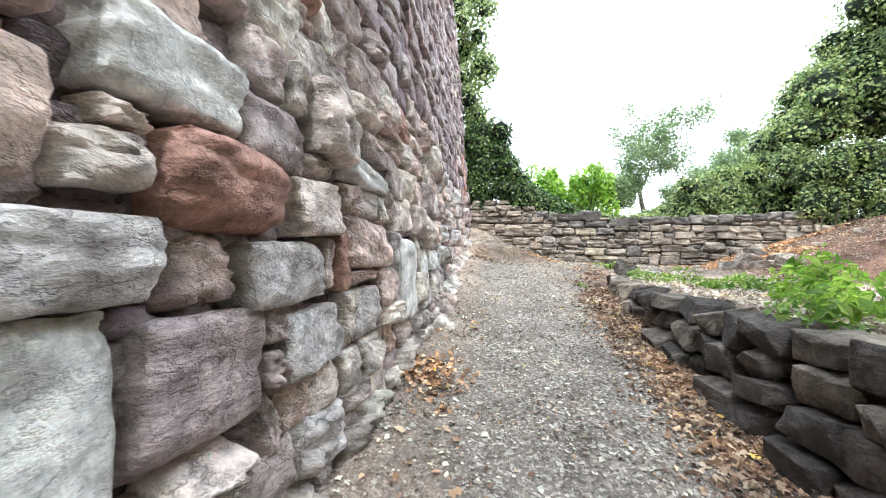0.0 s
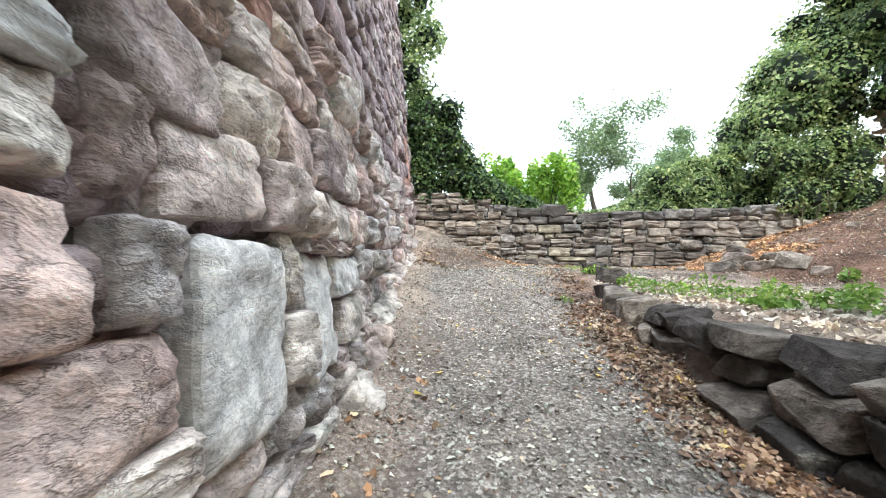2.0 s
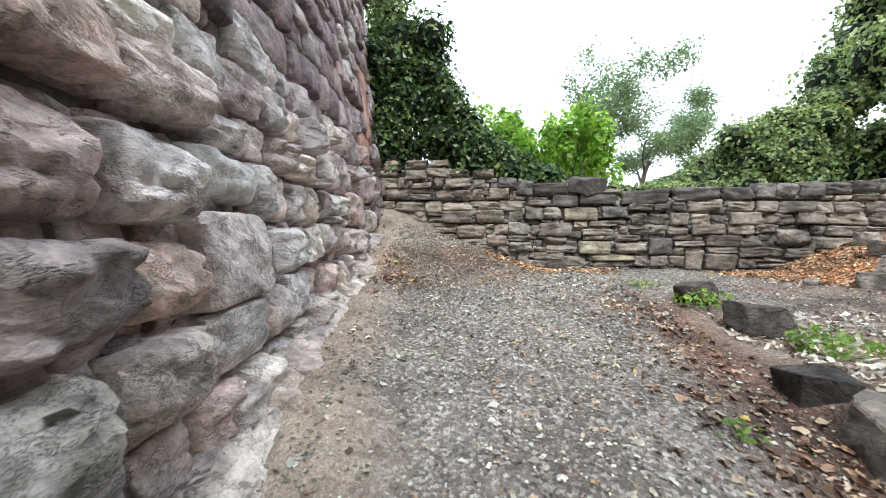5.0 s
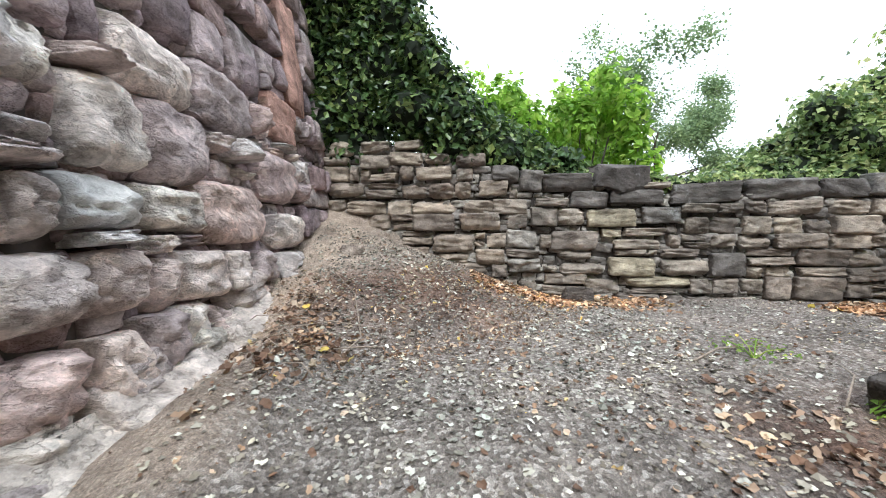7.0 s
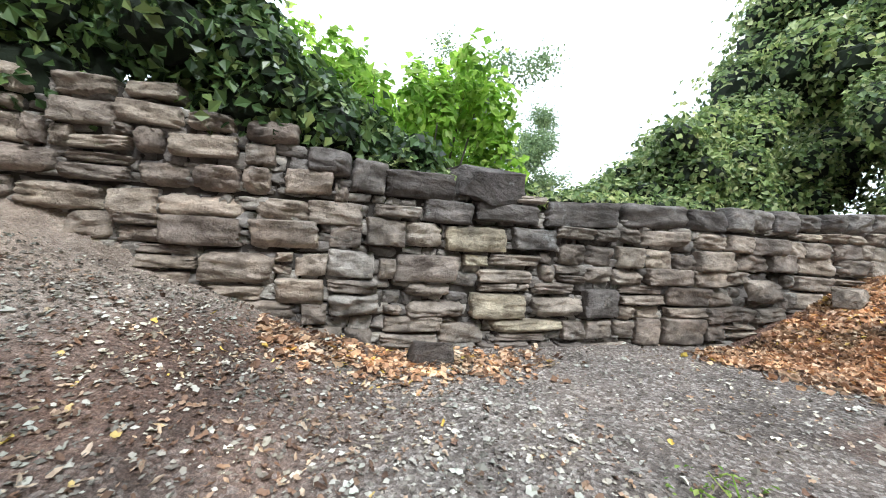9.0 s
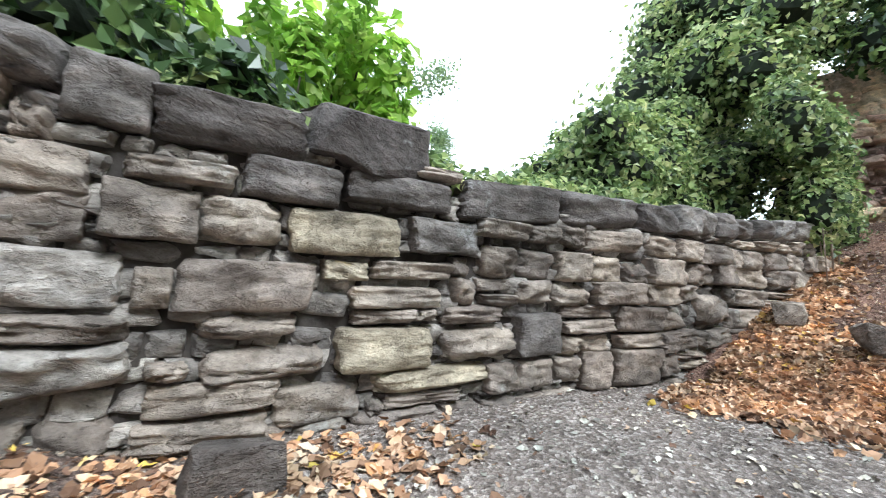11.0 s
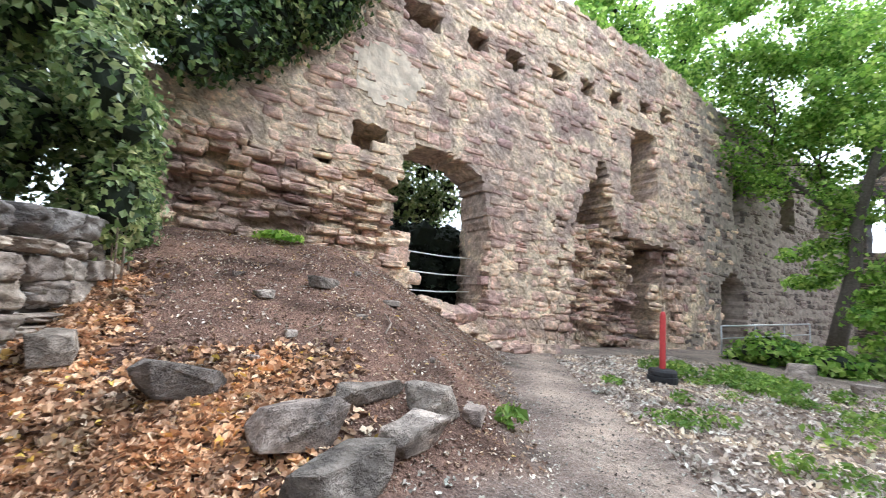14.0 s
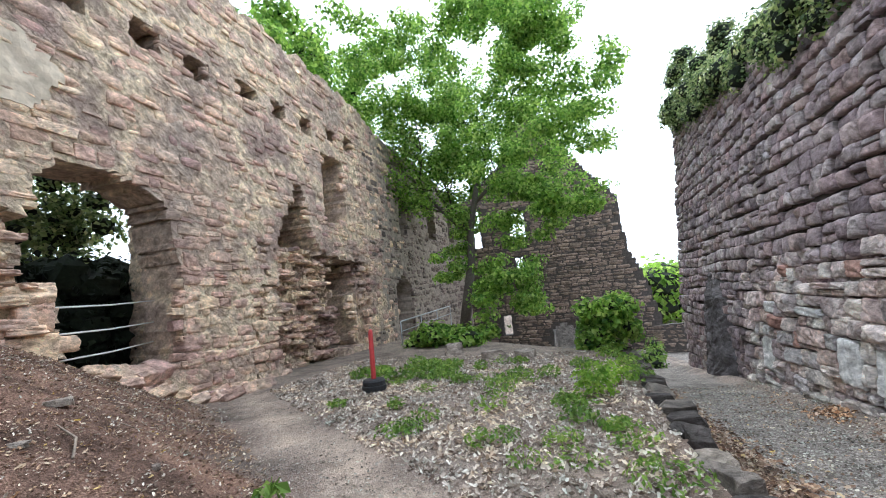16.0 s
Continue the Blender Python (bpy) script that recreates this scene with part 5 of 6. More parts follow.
bush("ivy", (0, 0, 0), "dark ivy filling the corner beside the tower", [(rg.uniform(-2.0, -0.2), rg.uniform(15.35, 15.8), rg.uniform(3.3, 6.2), 0.5, 0.3, 0.5) for _ in range(52)], 11000, 0.12, M_IVY, 10, category="ivy")
# bright young shrub behind the wall
sprigs = [(rg.uniform(0.7, 4.0), rg.uniform(16.2, 18.2), rg.uniform(2.9, 4.7), rg.uniform(0.16, 0.36), 0.3, rg.uniform(0.35, 0.7)) for _ in range(44)]
young = bush("shrub", (0, 0, 0), "bright yellow-green young shrub behind the wall", sprigs, 8000, 0.15, M_BRIGHT, 4, core=0, category="shrub")
for x, y, z, _, _, h in sprigs[::3]:
    v, f = tube([(x * 0.6 + 0.9, y, 2.4), (x * 0.9 + 0.2, y, z - 0.4), (x, y, z + h)], [0.025, 0.015, 0.006], 5)
    part_mesh("stem", mesh_of("stem", v, f, M_BARK, True), young)
# dark shrubs on the bank beyond the wall, climbing onto the ruin
top_r = lambda x: float(np.interp(x, [4.6, 5.3, 6.1, 6.7, 7.2, 8.5, 9.2, 9.6, 10.1, 12.6, 14], [2.9, 3.3, 3.9, 4.3, 4.8, 5.0, 6.4, 7.3, 9.0, 12.2, 13]))
low_r = lambda x: float(np.interp(x, [4.4, 8, 14], [2.7, 3.2, 5.0]))
bush("shrub", (0, 0, 0), "dense dark evergreen shrub behind the drystone wall", blobs_under(rg, 70, (4.8, 9.6), top_r, low_r, (15.4, 16.8), (0.3, 0.55)) + [(rg.uniform(5.6, 10.5), rg.uniform(14.9, 15.6), rg.uniform(2.8, 4.1), 0.5, 0.35, 0.4) for _ in range(40)], 36000, 0.105, M_LAUREL, 5, category="shrub")
bush("shrub", (0, 0, 0), "dense dark evergreen shrub overgrowing the ruin end", blobs_under(rg, 90, (9.2, 13.6), top_r, lambda x: 4.0, (14.2, 16.9), (0.5, 0.85)) + [(rg.uniform(11.5, 13.2), rg.uniform(12.2, 15), rg.uniform(8, 12.5), 0.8, 0.8, 0.7) for _ in range(24)], 40000, 0.125, M_LAUREL, 6, category="shrub")
bush("ivy", (0, 0, 0), "ivy spreading over the head of the ruined wall", [(rg.uniform(11.6, 12.9), y, float(np.interp(y, [9.6, 10.7, 11.4, 12.3, 13.4], [10.9, 9.5, 8.5, 7.6, 6.6])) + rg.uniform(-0.3, 0.9), 0.6, 0.6, 0.55) for y in np.arange(9.8, 13.6, 0.16)], 7000, 0.15, M_IVY, 7, category="ivy")
bush("ivy", (0, 0, 0), "ivy curtain with bare stems hanging down the bank", [(rg.uniform(8.4, 11.4), rg.uniform(13.7, 14.4), rg.uniform(2.8, 4.8), 0.4, 0.3, 0.5) for _ in range(34)], 9000, 0.1, M_LAUREL, 8, category="ivy")
# plants on the tower's head
bush("wall_plants", (0, 0, 0), "grass and ivy hanging from the tower head", [(tower_x(y, 8) - 0.2 + rg.uniform(-0.3, 0.3), y, tower_top(y) + rg.uniform(-0.7, 0.35), 0.5, 0.5, 0.55) for y in np.arange(-9.2, 6.5, 0.2)] + [(tower_x(y, 8) - rg.uniform(0.3, 1.4), y, tower_top(y) + rg.uniform(0.3, 2.2), 0.5, 0.5, 0.45) for y in np.arange(-9.6, -3.0, 0.14)], 26000, 0.11, M_LAUREL, 9, category="plants")
# trees far beyond the wall
for k, (x, y, h) in enumerate(((9.8, 31, 9.5), (12.5, 33, 7.5), (17, 34, 8.0), (7.5, 30, 5.5))):
    tree("tree", (x, y, 2.3), "thin pale-leaved tree standing beyond the wall", (0.05, 0, 1), h * 0.55, 0.26, None, 8000, 0.16, M_HAZE, 40 + k, 3, 3, "trees beyond the wall")
# courtyard tree
crown = []
while len(crown) < 190:
    q = (rg.uniform(-1, 1), rg.uniform(-1, 1), rg.uniform(-1, 1))
    m2 = q[0] ** 2 + q[1] ** 2 + q[2] ** 2
    if 0.25 < m2 < 1 and (q[2] > 0.1 or q[0] < 0.75):
        crown.append((-3.9 + q[0] * 6.2, q[1] * 4.5, 12.6 + q[2] * 8.4, rg.uniform(0.6, 1.2), rg.uniform(0.7, 1.2), rg.uniform(0.3, 0.6)))
crown += [(rg.uniform(0.0, 4.6), rg.uniform(-1, 4.5), rg.uniform(12.6, 19), rg.uniform(0.6, 1.1), 0.9, rg.uniform(0.3, 0.5)) for _ in range(44)]
crown += [(rg.uniform(-4.6, -1.4), rg.uniform(0.5, 3.5), rg.uniform(0.9, 4.2), 0.75, 0.8, 0.35) for _ in range(26)]
crown += [(rg.uniform(-0.6, 1.4), rg.uniform(-1, 1), rg.uniform(3.2, 5.0), 0.7, 0.7, 0.3) for _ in range(10)]
tree("maple_tree", (9.9, -9.5, 1.0), "spreading maple with fresh green leaves in the courtyard", (-0.12, 0.05, 1), 9.5, 0.34, crown, 84000, 0.2, M_MAPLE, 21, 3, 4)


# woods seen past the walls
def woods(name, label, blobs, n, size, mat, seed, fill=0.8):
    nr = np.random.default_rng(seed)
    c, w = sample_blobs(blobs, n, nr, 0.4)
    ob = leaves(name, c, w, nr.uniform(0.7, 1.3, n) * size, mat, nr, 0.8, 0.1)
    tagged(ob, label, "trees", kind="stuff")
    lumpy_core("shade_core", blobs, fill, M_INNER_SHADE, ob)
    return ob


# Leaf bank added to fill the doorway's lower half with painted shade.
woods("woods", "leaf bank coloured near-black for the deep shade behind the doorway", [(rg.uniform(16.0, 17.6), y + rg.uniform(-0.3, 0.3), z + rg.uniform(-0.25, 0.2), rg.uniform(0.6, 0.9), rg.uniform(0.6, 0.9), rg.uniform(0.5, 0.8)) for y in np.arange(0.5, 12, 0.5) for z in np.arange(1.6, float(np.interp(y, [2, 6, 12], [4.2, 4.9, 5.6])), 0.5)], 14000, 0.2, M_DOOR_SHADE, 51, 0.85)
woods("woods", "leafy trees rising behind the broken doorway", [(rg.uniform(18, 20.5), rg.uniform(3.9, 9), rg.uniform(4.6, 10), 0.8, 0.8, 0.7) for _ in range(70)], 12000, 0.19, M_LAUREL, 55, 0.45)
woods("woods", "treetops showing over the ruined wall", [(rg.uniform(16.2, 20), rg.uniform(-14, -1), rg.uniform(11, 21), 1.2, 1.2, 0.6) for _ in range(120)], 17000, 0.3, M_MAPLE, 54, 0.2)
woods("woods", "green trees on the slope past the far wall", [(rg.uniform(-34, -4), rg.uniform(-75, -48), rg.uniform(-4, 3), 4, 4, 3) for _ in range(40)], 9000, 0.9, M_BRIGHT, 52)
woods("woods", "green trees standing behind the far wall", [(rg.uniform(-2, 26), rg.uniform(-45, -32), rg.uniform(-3, 8), 3, 3, 3) for _ in range(30)], 6000, 0.7, M_HAZE, 53)
a = np.linspace(0, 2 * math.pi, 97)[:-1]
hv = [(260 * math.cos(w), 260 * math.sin(w), -8) for w in a] + [(300 * math.cos(w), 300 * math.sin(w), 9 + 7 * noise.noise(Vector((math.cos(w) * 3, math.sin(w) * 3, 0)))) for w in a]
tagged(new("backdrop", mesh_of("backdrop", hv, [(i, (i + 1) % 96, 96 + (i + 1) % 96, 96 + i) for i in range(96)], M_HILL, True)), "distant wooded hills", "hills", kind="structure")


# ---------------------------------------------------------------- loose stones
def rock(x, y, w, d, h, rz, label, seed, mat=M_ROCK, sink=0.3, tilt=(0, 0), group="fallen stones by the mound", name="fallen_stone"):
    ob = new(name, rock_mesh(seed, w, d, h, mat))
    ob.matrix_basis = pose(x, y, float(land(x, y)) + h * (0.5 - sink), tilt[0], tilt[1], rz)
    return tagged(ob, label, "stone", group)


rock(5.98, 11.86, 0.8, 0.5, 0.36, -58, "large grey sandstone block lying among fallen leaves", 1, sink=0.2)
rock(6.52, 12.08, 0.7, 0.45, 0.4, -75, "grey sandstone block lying among fallen leaves", 2, sink=0.22)
rock(7.1, 12.85, 0.75, 0.34, 0.34, -60, "long dark stone lying in the leaf drift", 3, M_EDGE, 0.25, (0, 16))
rock(6.35, 11.2, 0.6, 0.4, 0.3, -65, "brown stone half sunk in the mound foot", 4)
rock(6.75, 10.82, 0.58, 0.42, 0.38, -60, "reddish stone at the foot of the mound", 5, sink=0.2)
rock(6.85, 10.25, 0.36, 0.26, 0.2, -50, "small grey stone at the foot of the mound", 6)
rock(6.95, 11.35, 0.9, 0.25, 0.2, -70, "flat dark slab set in the mound foot", 7, M_EDGE, 0.25)
rock(5.35, 12.35, 0.28, 0.2, 0.16, 20, "small pale stone among leaves", 8)
rock(7.7, 13.75, 0.6, 0.35, 0.3, 5, "dark stone against the drystone wall foot", 9, M_EDGE)
rock(9.8, 11.2, 0.7, 0.35, 0.22, -40, "flat stone half buried in the mound", 10)
rock(9.2, 12.1, 0.35, 0.25, 0.14, 10, "small stone on the mound", 11)
rock(2.0, 14.3, 0.46, 0.34, 0.28, -10, "dark squared stone at the drystone wall foot", 12, M_EDGE, 0.25)
rock(6.3, 0.2, 0.9, 0.5, 0.4, 10, "grey stone at the courtyard edge", 13)
rock(5.3, 0.1, 0.8, 0.5, 0.35, -15, "grey stone at the courtyard edge", 14)
rock(8.0, -0.9, 0.7, 0.5, 0.6, 30, "upright grey stone beside the ivy", 15)
# Added pale slab: stands in for the bright ground and sky beyond.
rock(4.7, -27, 3.2, 1.2, 4.6, 5, "pale slab added behind the far arch for the bright background", 16, M_PALE, 0.1)
rock(-0.9, 13.9, 0.3, 0.2, 0.14, 10, "small stone on the earth heap", 17)
rock(9.6, 10.1, 0.3, 0.2, 0.12, 60, "small stone on the mound flank", 18)


for k, (x, y, w) in enumerate(((8.1, 11.9, 0.2), (8.7, 10.9, 0.16), (7.6, 12.3, 0.14), (9.9, 12.4, 0.18), (7.9, 10.2, 0.13), (10.6, 10.4, 0.2))):
    rock(x, y, w, w * 0.7, w * 0.5, 35 * k, "small brown stone lying on the mound", 60 + k, M_ROCK, 0.2)


def build_edging():
    """Rough retaining row between path and courtyard."""
    rng = random.Random(91)
    t = thing("edging_wall", (2.2, 5, 0), "rough low retaining wall of dark mossy sandstone boulders", "wall")
    t.location = (0, 0, 0)
    y = -2.2
    while y < 9.3:
        lo = float(land(1.5, y))
        hi = float(np.interp(y, [-3, 2, 4, 8, 10, 11], [0.75, 0.88, 0.88, 0.9, 1.0, 1.12]))
        rows = max(1, min(4, round((hi - lo) / 0.24)))
        step = rng.uniform(0.34, 0.62)
        for r in range(rows):
            h = (hi - lo + 0.1) / rows
            w = step * rng.uniform(0.85, 1.2)
            x = 2.28 - 0.07 * (rows - r - 1) + rng.uniform(-0.08, 0.08) + (0.6 * float(sstep(9.5, 11.2, np.array(y))))
            me = rock_mesh(rng.randrange(9999), rng.uniform(0.4, 0.62), w, h * rng.uniform(1.05, 1.3), M_EDGE)
            me.name = "stone"
            part_mesh("stone", me, t, at=pose(x, y + rng.uniform(-0.12, 0.12), lo - 0.06 + h * (r + 0.45), rng.uniform(-9, 9), rng.uniform(-12, 6), rng.uniform(-14, 14)))
        y += step


build_edging()
rock(2.74, 11.02, 0.44, 0.36, 0.36, 8, "dark squared stone ending the edging row", 31, M_EDGE, 0.3, group="")
rock(2.82, 10.12, 0.62, 0.42, 0.4, -6, "long dark mossy stone in the edging row", 32, M_EDGE, 0.25, group="")


# ---------------------------------------------------------------- scattered litter
def scatter(name, label, xy, size, mat, rng, lift=0.012, flat=0.35, category="litter", aspect=0.7):
    z = rough_land(xy[:, 0], xy[:, 1]) + lift
    c = np.column_stack([xy, z])
    w = rng.normal(size=(len(c), 3)) * flat + np.array([0, 0, 1.0])
    n = len(c)
    nrm = w / np.linalg.norm(w, axis=1, keepdims=True)
    a = np.cross(nrm, rng.normal(size=(n, 3)))
    a /= np.linalg.norm(a, axis=1, keepdims=True)
    b = np.cross(nrm, a)
    rim = np.array([(-0.5, 0.0), (-0.3, 0.42), (-0.02, 0.34), (0.2, 0.46), (0.5, 0.02), (0.22, -0.44), (-0.04, -0.33), (-0.32, -0.4)])
    k = rng.uniform(0.75, 1.2, (n, 8, 1)) * size[:, None, None]
    v = c[:, None, :] + k * (a[:, None, :] * rim[None, :, :1] + aspect * b[:, None, :] * rim[None, :, 1:]) + nrm[:, None, :] * size[:, None, None] * rng.uniform(-0.03, 0.26, (n, 8, 1))
    v = np.concatenate([c[:, None, :], v], 1).reshape(-1, 3)
    fan = np.array([(0, q + 1, (q + 1) % 8 + 1) for q in range(8)])
    ob = part_mesh(name, mesh_of(name, v, (np.arange(n)[:, None, None] * 9 + fan[None]).reshape(-1, 3), mat))
    return tagged(ob, label, category, kind="stuff")


def spots(rng, n, test, box):
    out = []
    while sum(len(o) for o in out) < n:
        p = np.column_stack([rng.uniform(box[0], box[1], 4000), rng.uniform(box[2], box[3], 4000)])
        out.append(p[test(p[:, 0], p[:, 1]) > rng.random(4000)])
    return np.concatenate(out)[:n]


def drifts(x, y):
    """Uneven spread of loose bits over the ground, 0 to 1."""
    return 0.5 + 0.5 * np.sin(1.9 * x + 2.3 * np.sin(0.9 * y)) * np.sin(2.1 * y + 1.7 * np.sin(1.3 * x))


g1 = np.random.default_rng(100)
p = spots(g1, 9000, lambda x, y: np.maximum(np.exp(-(((x - 6.5) * 0.55 + (y - 13.05) * 0.85) / 0.66) ** 2) * sstep(4.8, 6.0, x) * sstep(8.1, 6.7, x), 0.7 * np.exp(-((y - 13.75) / 0.28) ** 2) * sstep(5.5, 6.5, x) * sstep(10.4, 8.5, x)) * (y < 14.05) * (y > 11.2), (4.6, 10.4, 11.0, 14.1))
scatter("leaf_drift", "thick drift of orange-brown fallen leaves along the wall foot", p, g1.uniform(0.05, 0.125, len(p)), M_DEAD, g1, 0.02, 0.6)
p = spots(g1, 5600, lambda x, y: np.exp(-((x - 1.75 - 0.45 * sstep(9, 11.5, y)) / 0.33) ** 2) * (1 - 0.85 * sstep(7.0, 9.0, y)), (0.9, 2.3, -1.0, 11.5))
scatter("leaf_litter", "brown fallen leaves along the foot of the edging stones", p, g1.uniform(0.035, 0.1, len(p)), M_LITTER, g1, 0.012, 0.4)
p = spots(g1, 240, lambda x, y: np.exp(-((x + 0.85) / 0.25) ** 2) * np.exp(-((y - 11.8) / 0.6) ** 2), (-1.2, -0.2, 10.4, 13.2))
scatter("leaf_litter", "brown leaves caught in the twigs at the tower foot", p, g1.uniform(0.04, 0.09, len(p)), M_LITTER, g1, 0.03, 0.5)
p = spots(g1, 900, lambda x, y: np.exp(-((y - end_y(1) + 0.55) / 0.35) ** 2) * sstep(3.6, 2.2, x), (0.6, 4.0, 13.4, 14.7))
scatter("leaf_litter", "yellow and brown leaves at the drystone wall foot", p, g1.uniform(0.05, 0.11, len(p)), M_DEAD, g1, 0.012, 0.3)
p = spots(g1, 260, lambda x, y: np.exp(-((x + 0.75) / 0.2) ** 2) * np.exp(-((y - 3.6) / 0.4) ** 2) + 0.03, (-1.0, -0.3, 1.0, 6.0))
scatter("leaf_litter", "yellow-brown leaves gathered at the tower foot", p, g1.uniform(0.05, 0.1, len(p)), M_DEAD, g1, 0.015, 0.45)
p = spots(g1, 22000, lambda x, y: 0.25 + 0.75 * (x > 2.5) * (y > 1), (2.4, 11.5, -0.5, 10.6))
p = p[~((((p[:, 0] - 6.2) * 0.58 + (p[:, 1] - 9.9) * 0.815) > -1.3) & (p[:, 0] > 4.5))]
scatter("leaf_litter", "bleached leaves and stalks covering the courtyard", p, 0.035 + 0.115 * g1.random(len(p)) ** 1.4, M_PALE_LEAF, g1, 0.015, 0.5, aspect=0.42)
p = spots(g1, 11000, lambda x, y: (sstep(2.4, 1.6, np.abs(x - 0.5)) * 0.8 + 0.3 * (y > 11)) * (0.25 + 0.75 * drifts(x, y)), (-1.1, 6.2, -1.0, 14.6))
p = p[~((p[:, 0] > 2.3) & (p[:, 1] < 10.8))]
scatter("path_chips", "pale bark and stone chips strewn over the gravel path", p, 0.012 + 0.04 * g1.random(len(p)) ** 2.2, M_CHIP, g1, 0.008, 0.4, "gravel", 0.8)
p = spots(g1, 5200, lambda x, y: (sstep(2.6, 1.2, np.abs(x - 0.5)) + 0.5 * (y > 10.5)) * (0.15 + 0.85 * drifts(x + 3, y - 2)), (-1.2, 6.0, -1.0, 14.5))
p = p[~((p[:, 0] > 2.2) & (p[:, 1] < 10.8))]
scatter("leaf_scraps", "brown leaf scraps and bark bits trodden into the gravel", p, 0.015 + 0.045 * g1.random(len(p)) ** 2, M_LITTER, g1, 0.008, 0.35)
p = spots(g1, 5000, lambda x, y: np.exp(-(((x - 6.2) * 0.58 + (y - 9.9) * 0.815 + 0.8) / 0.9) ** 2) * (0.3 + 0.7 * drifts(x, y)), (3.6, 12.4, 4.5, 12.2))
scatter("leaf_scraps", "small chips and leaf scraps on the trodden earth path", p, 0.01 + 0.035 * g1.random(len(p)) ** 2, M_CHIP, g1, 0.006, 0.35)
p = spots(g1, 1500, lambda x, y: (sstep(2.6, 1.2, np.abs(x - 0.5)) + 0.5 * (y > 10.5)) * drifts(x, y), (-1.2, 6.0, -1.0, 14.5))
p = p[~((p[:, 0] > 2.2) & (p[:, 1] < 10.8))]
scatter("path_chips", "larger pale stone flakes lying on the gravel", p, 0.03 + 0.035 * g1.random(len(p)), M_FLAKE, g1, 0.01, 0.3, "gravel", 0.75)
p = spots(g1, 1600, lambda x, y: sstep(4.2, 3.2, np.hypot(x + 1.6, y - 15.2)) * sstep(1.8, 2.8, np.hypot(x + 1.6, y - 15.2)), (-1.4, 2, 10.8, 14.9))
scatter("leaf_litter", "dark bark and leaf scraps round the foot of the earth heap", p, g1.uniform(0.02, 0.07, len(p)), M_LITTER, g1, 0.012, 0.5, aspect=0.4)
p = spots(g1, 9000, lambda x, y: 1.0 * (((x - 6.2) * 0.58 + (y - 9.9) * 0.815) > 0), (6, 12.6, 6.0, 13.8))
scatter("mound_debris", "small chips, leaves and twigs on the brown mound", p, 0.02 + 0.06 * g1.random(len(p)) ** 1.6, M_LITTER, g1, 0.01, 0.4, aspect=0.45)
p = spots(g1, 6500, lambda x, y: (((x - 6.2) * 0.58 + (y - 9.9) * 0.815) > -0.1) * (0.2 + 0.8 * drifts(x * 1.3, y * 1.3)), (5.8, 12.6, 6.0, 13.8))
scatter("mound_debris", "pale leaf flecks and stalks scattered over the brown mound", p, 0.015 + 0.05 * g1.random(len(p)) ** 1.8, M_PALE_LEAF, g1, 0.012, 0.5, aspect=0.5)
p = spots(g1, 2000, lambda x, y: sstep(3.8, 1.5, np.hypot(x + 1.6, y - 15.2)), (-1.4, 2, 11.4, 14.9))
scatter("heap_debris", "leaf scraps and chips on the pale earth heap", p, g1.uniform(0.015, 0.04, len(p)), M_CHIP, g1, 0.01, 0.4)


def pebbles():
    rng = np.random.default_rng(200)
    p = spots(rng, 15000, lambda x, y: (0.3 + 0.7 * sstep(2.0, 1.0, np.abs(x - 0.5))) * (0.35 + 0.65 * drifts(y, x)), (-1.0, 5.6, -0.8, 14.4))
    p = p[~((p[:, 0] > 2.2) & (p[:, 1] < 10.8))]
    n = len(p)
    z = rough_land(p[:, 0], p[:, 1])
    s = rng.uniform(0.006, 0.02, n) * np.where(rng.random(n) < 0.04, 2.0, 1)
    base = np.array([[1, 0, 0], [0, 1, 0], [-1, 0, 0], [0, -1, 0], [0, 0, 0.6], [0, 0, -0.6]], float)
    v = base[None] * rng.uniform(0.7, 1.3, (n, 6, 1)) * s[:, None, None]
    a = rng.uniform(0, 6.28, n)
    ca, sa = np.cos(a)[:, None], np.sin(a)[:, None]
    v = np.stack([v[:, :, 0] * ca - v[:, :, 1] * sa, v[:, :, 0] * sa + v[:, :, 1] * ca, v[:, :, 2]], -1)
    v += np.column_stack([p, z + 0.003])[:, None, :]
    fc = np.array([[0, 1, 4], [1, 2, 4], [2, 3, 4], [3, 0, 4], [1, 0, 5], [2, 1, 5], [3, 2, 5], [0, 3, 5]])
    f = (np.arange(n)[:, None, None] * 6 + fc[None]).reshape(-1, 3)
    tagged(new("gravel", mesh_of("gravel", v.reshape(-1, 3), f, M_CHIP)), "loose grey gravel on the path", "gravel", kind="stuff")


pebbles()


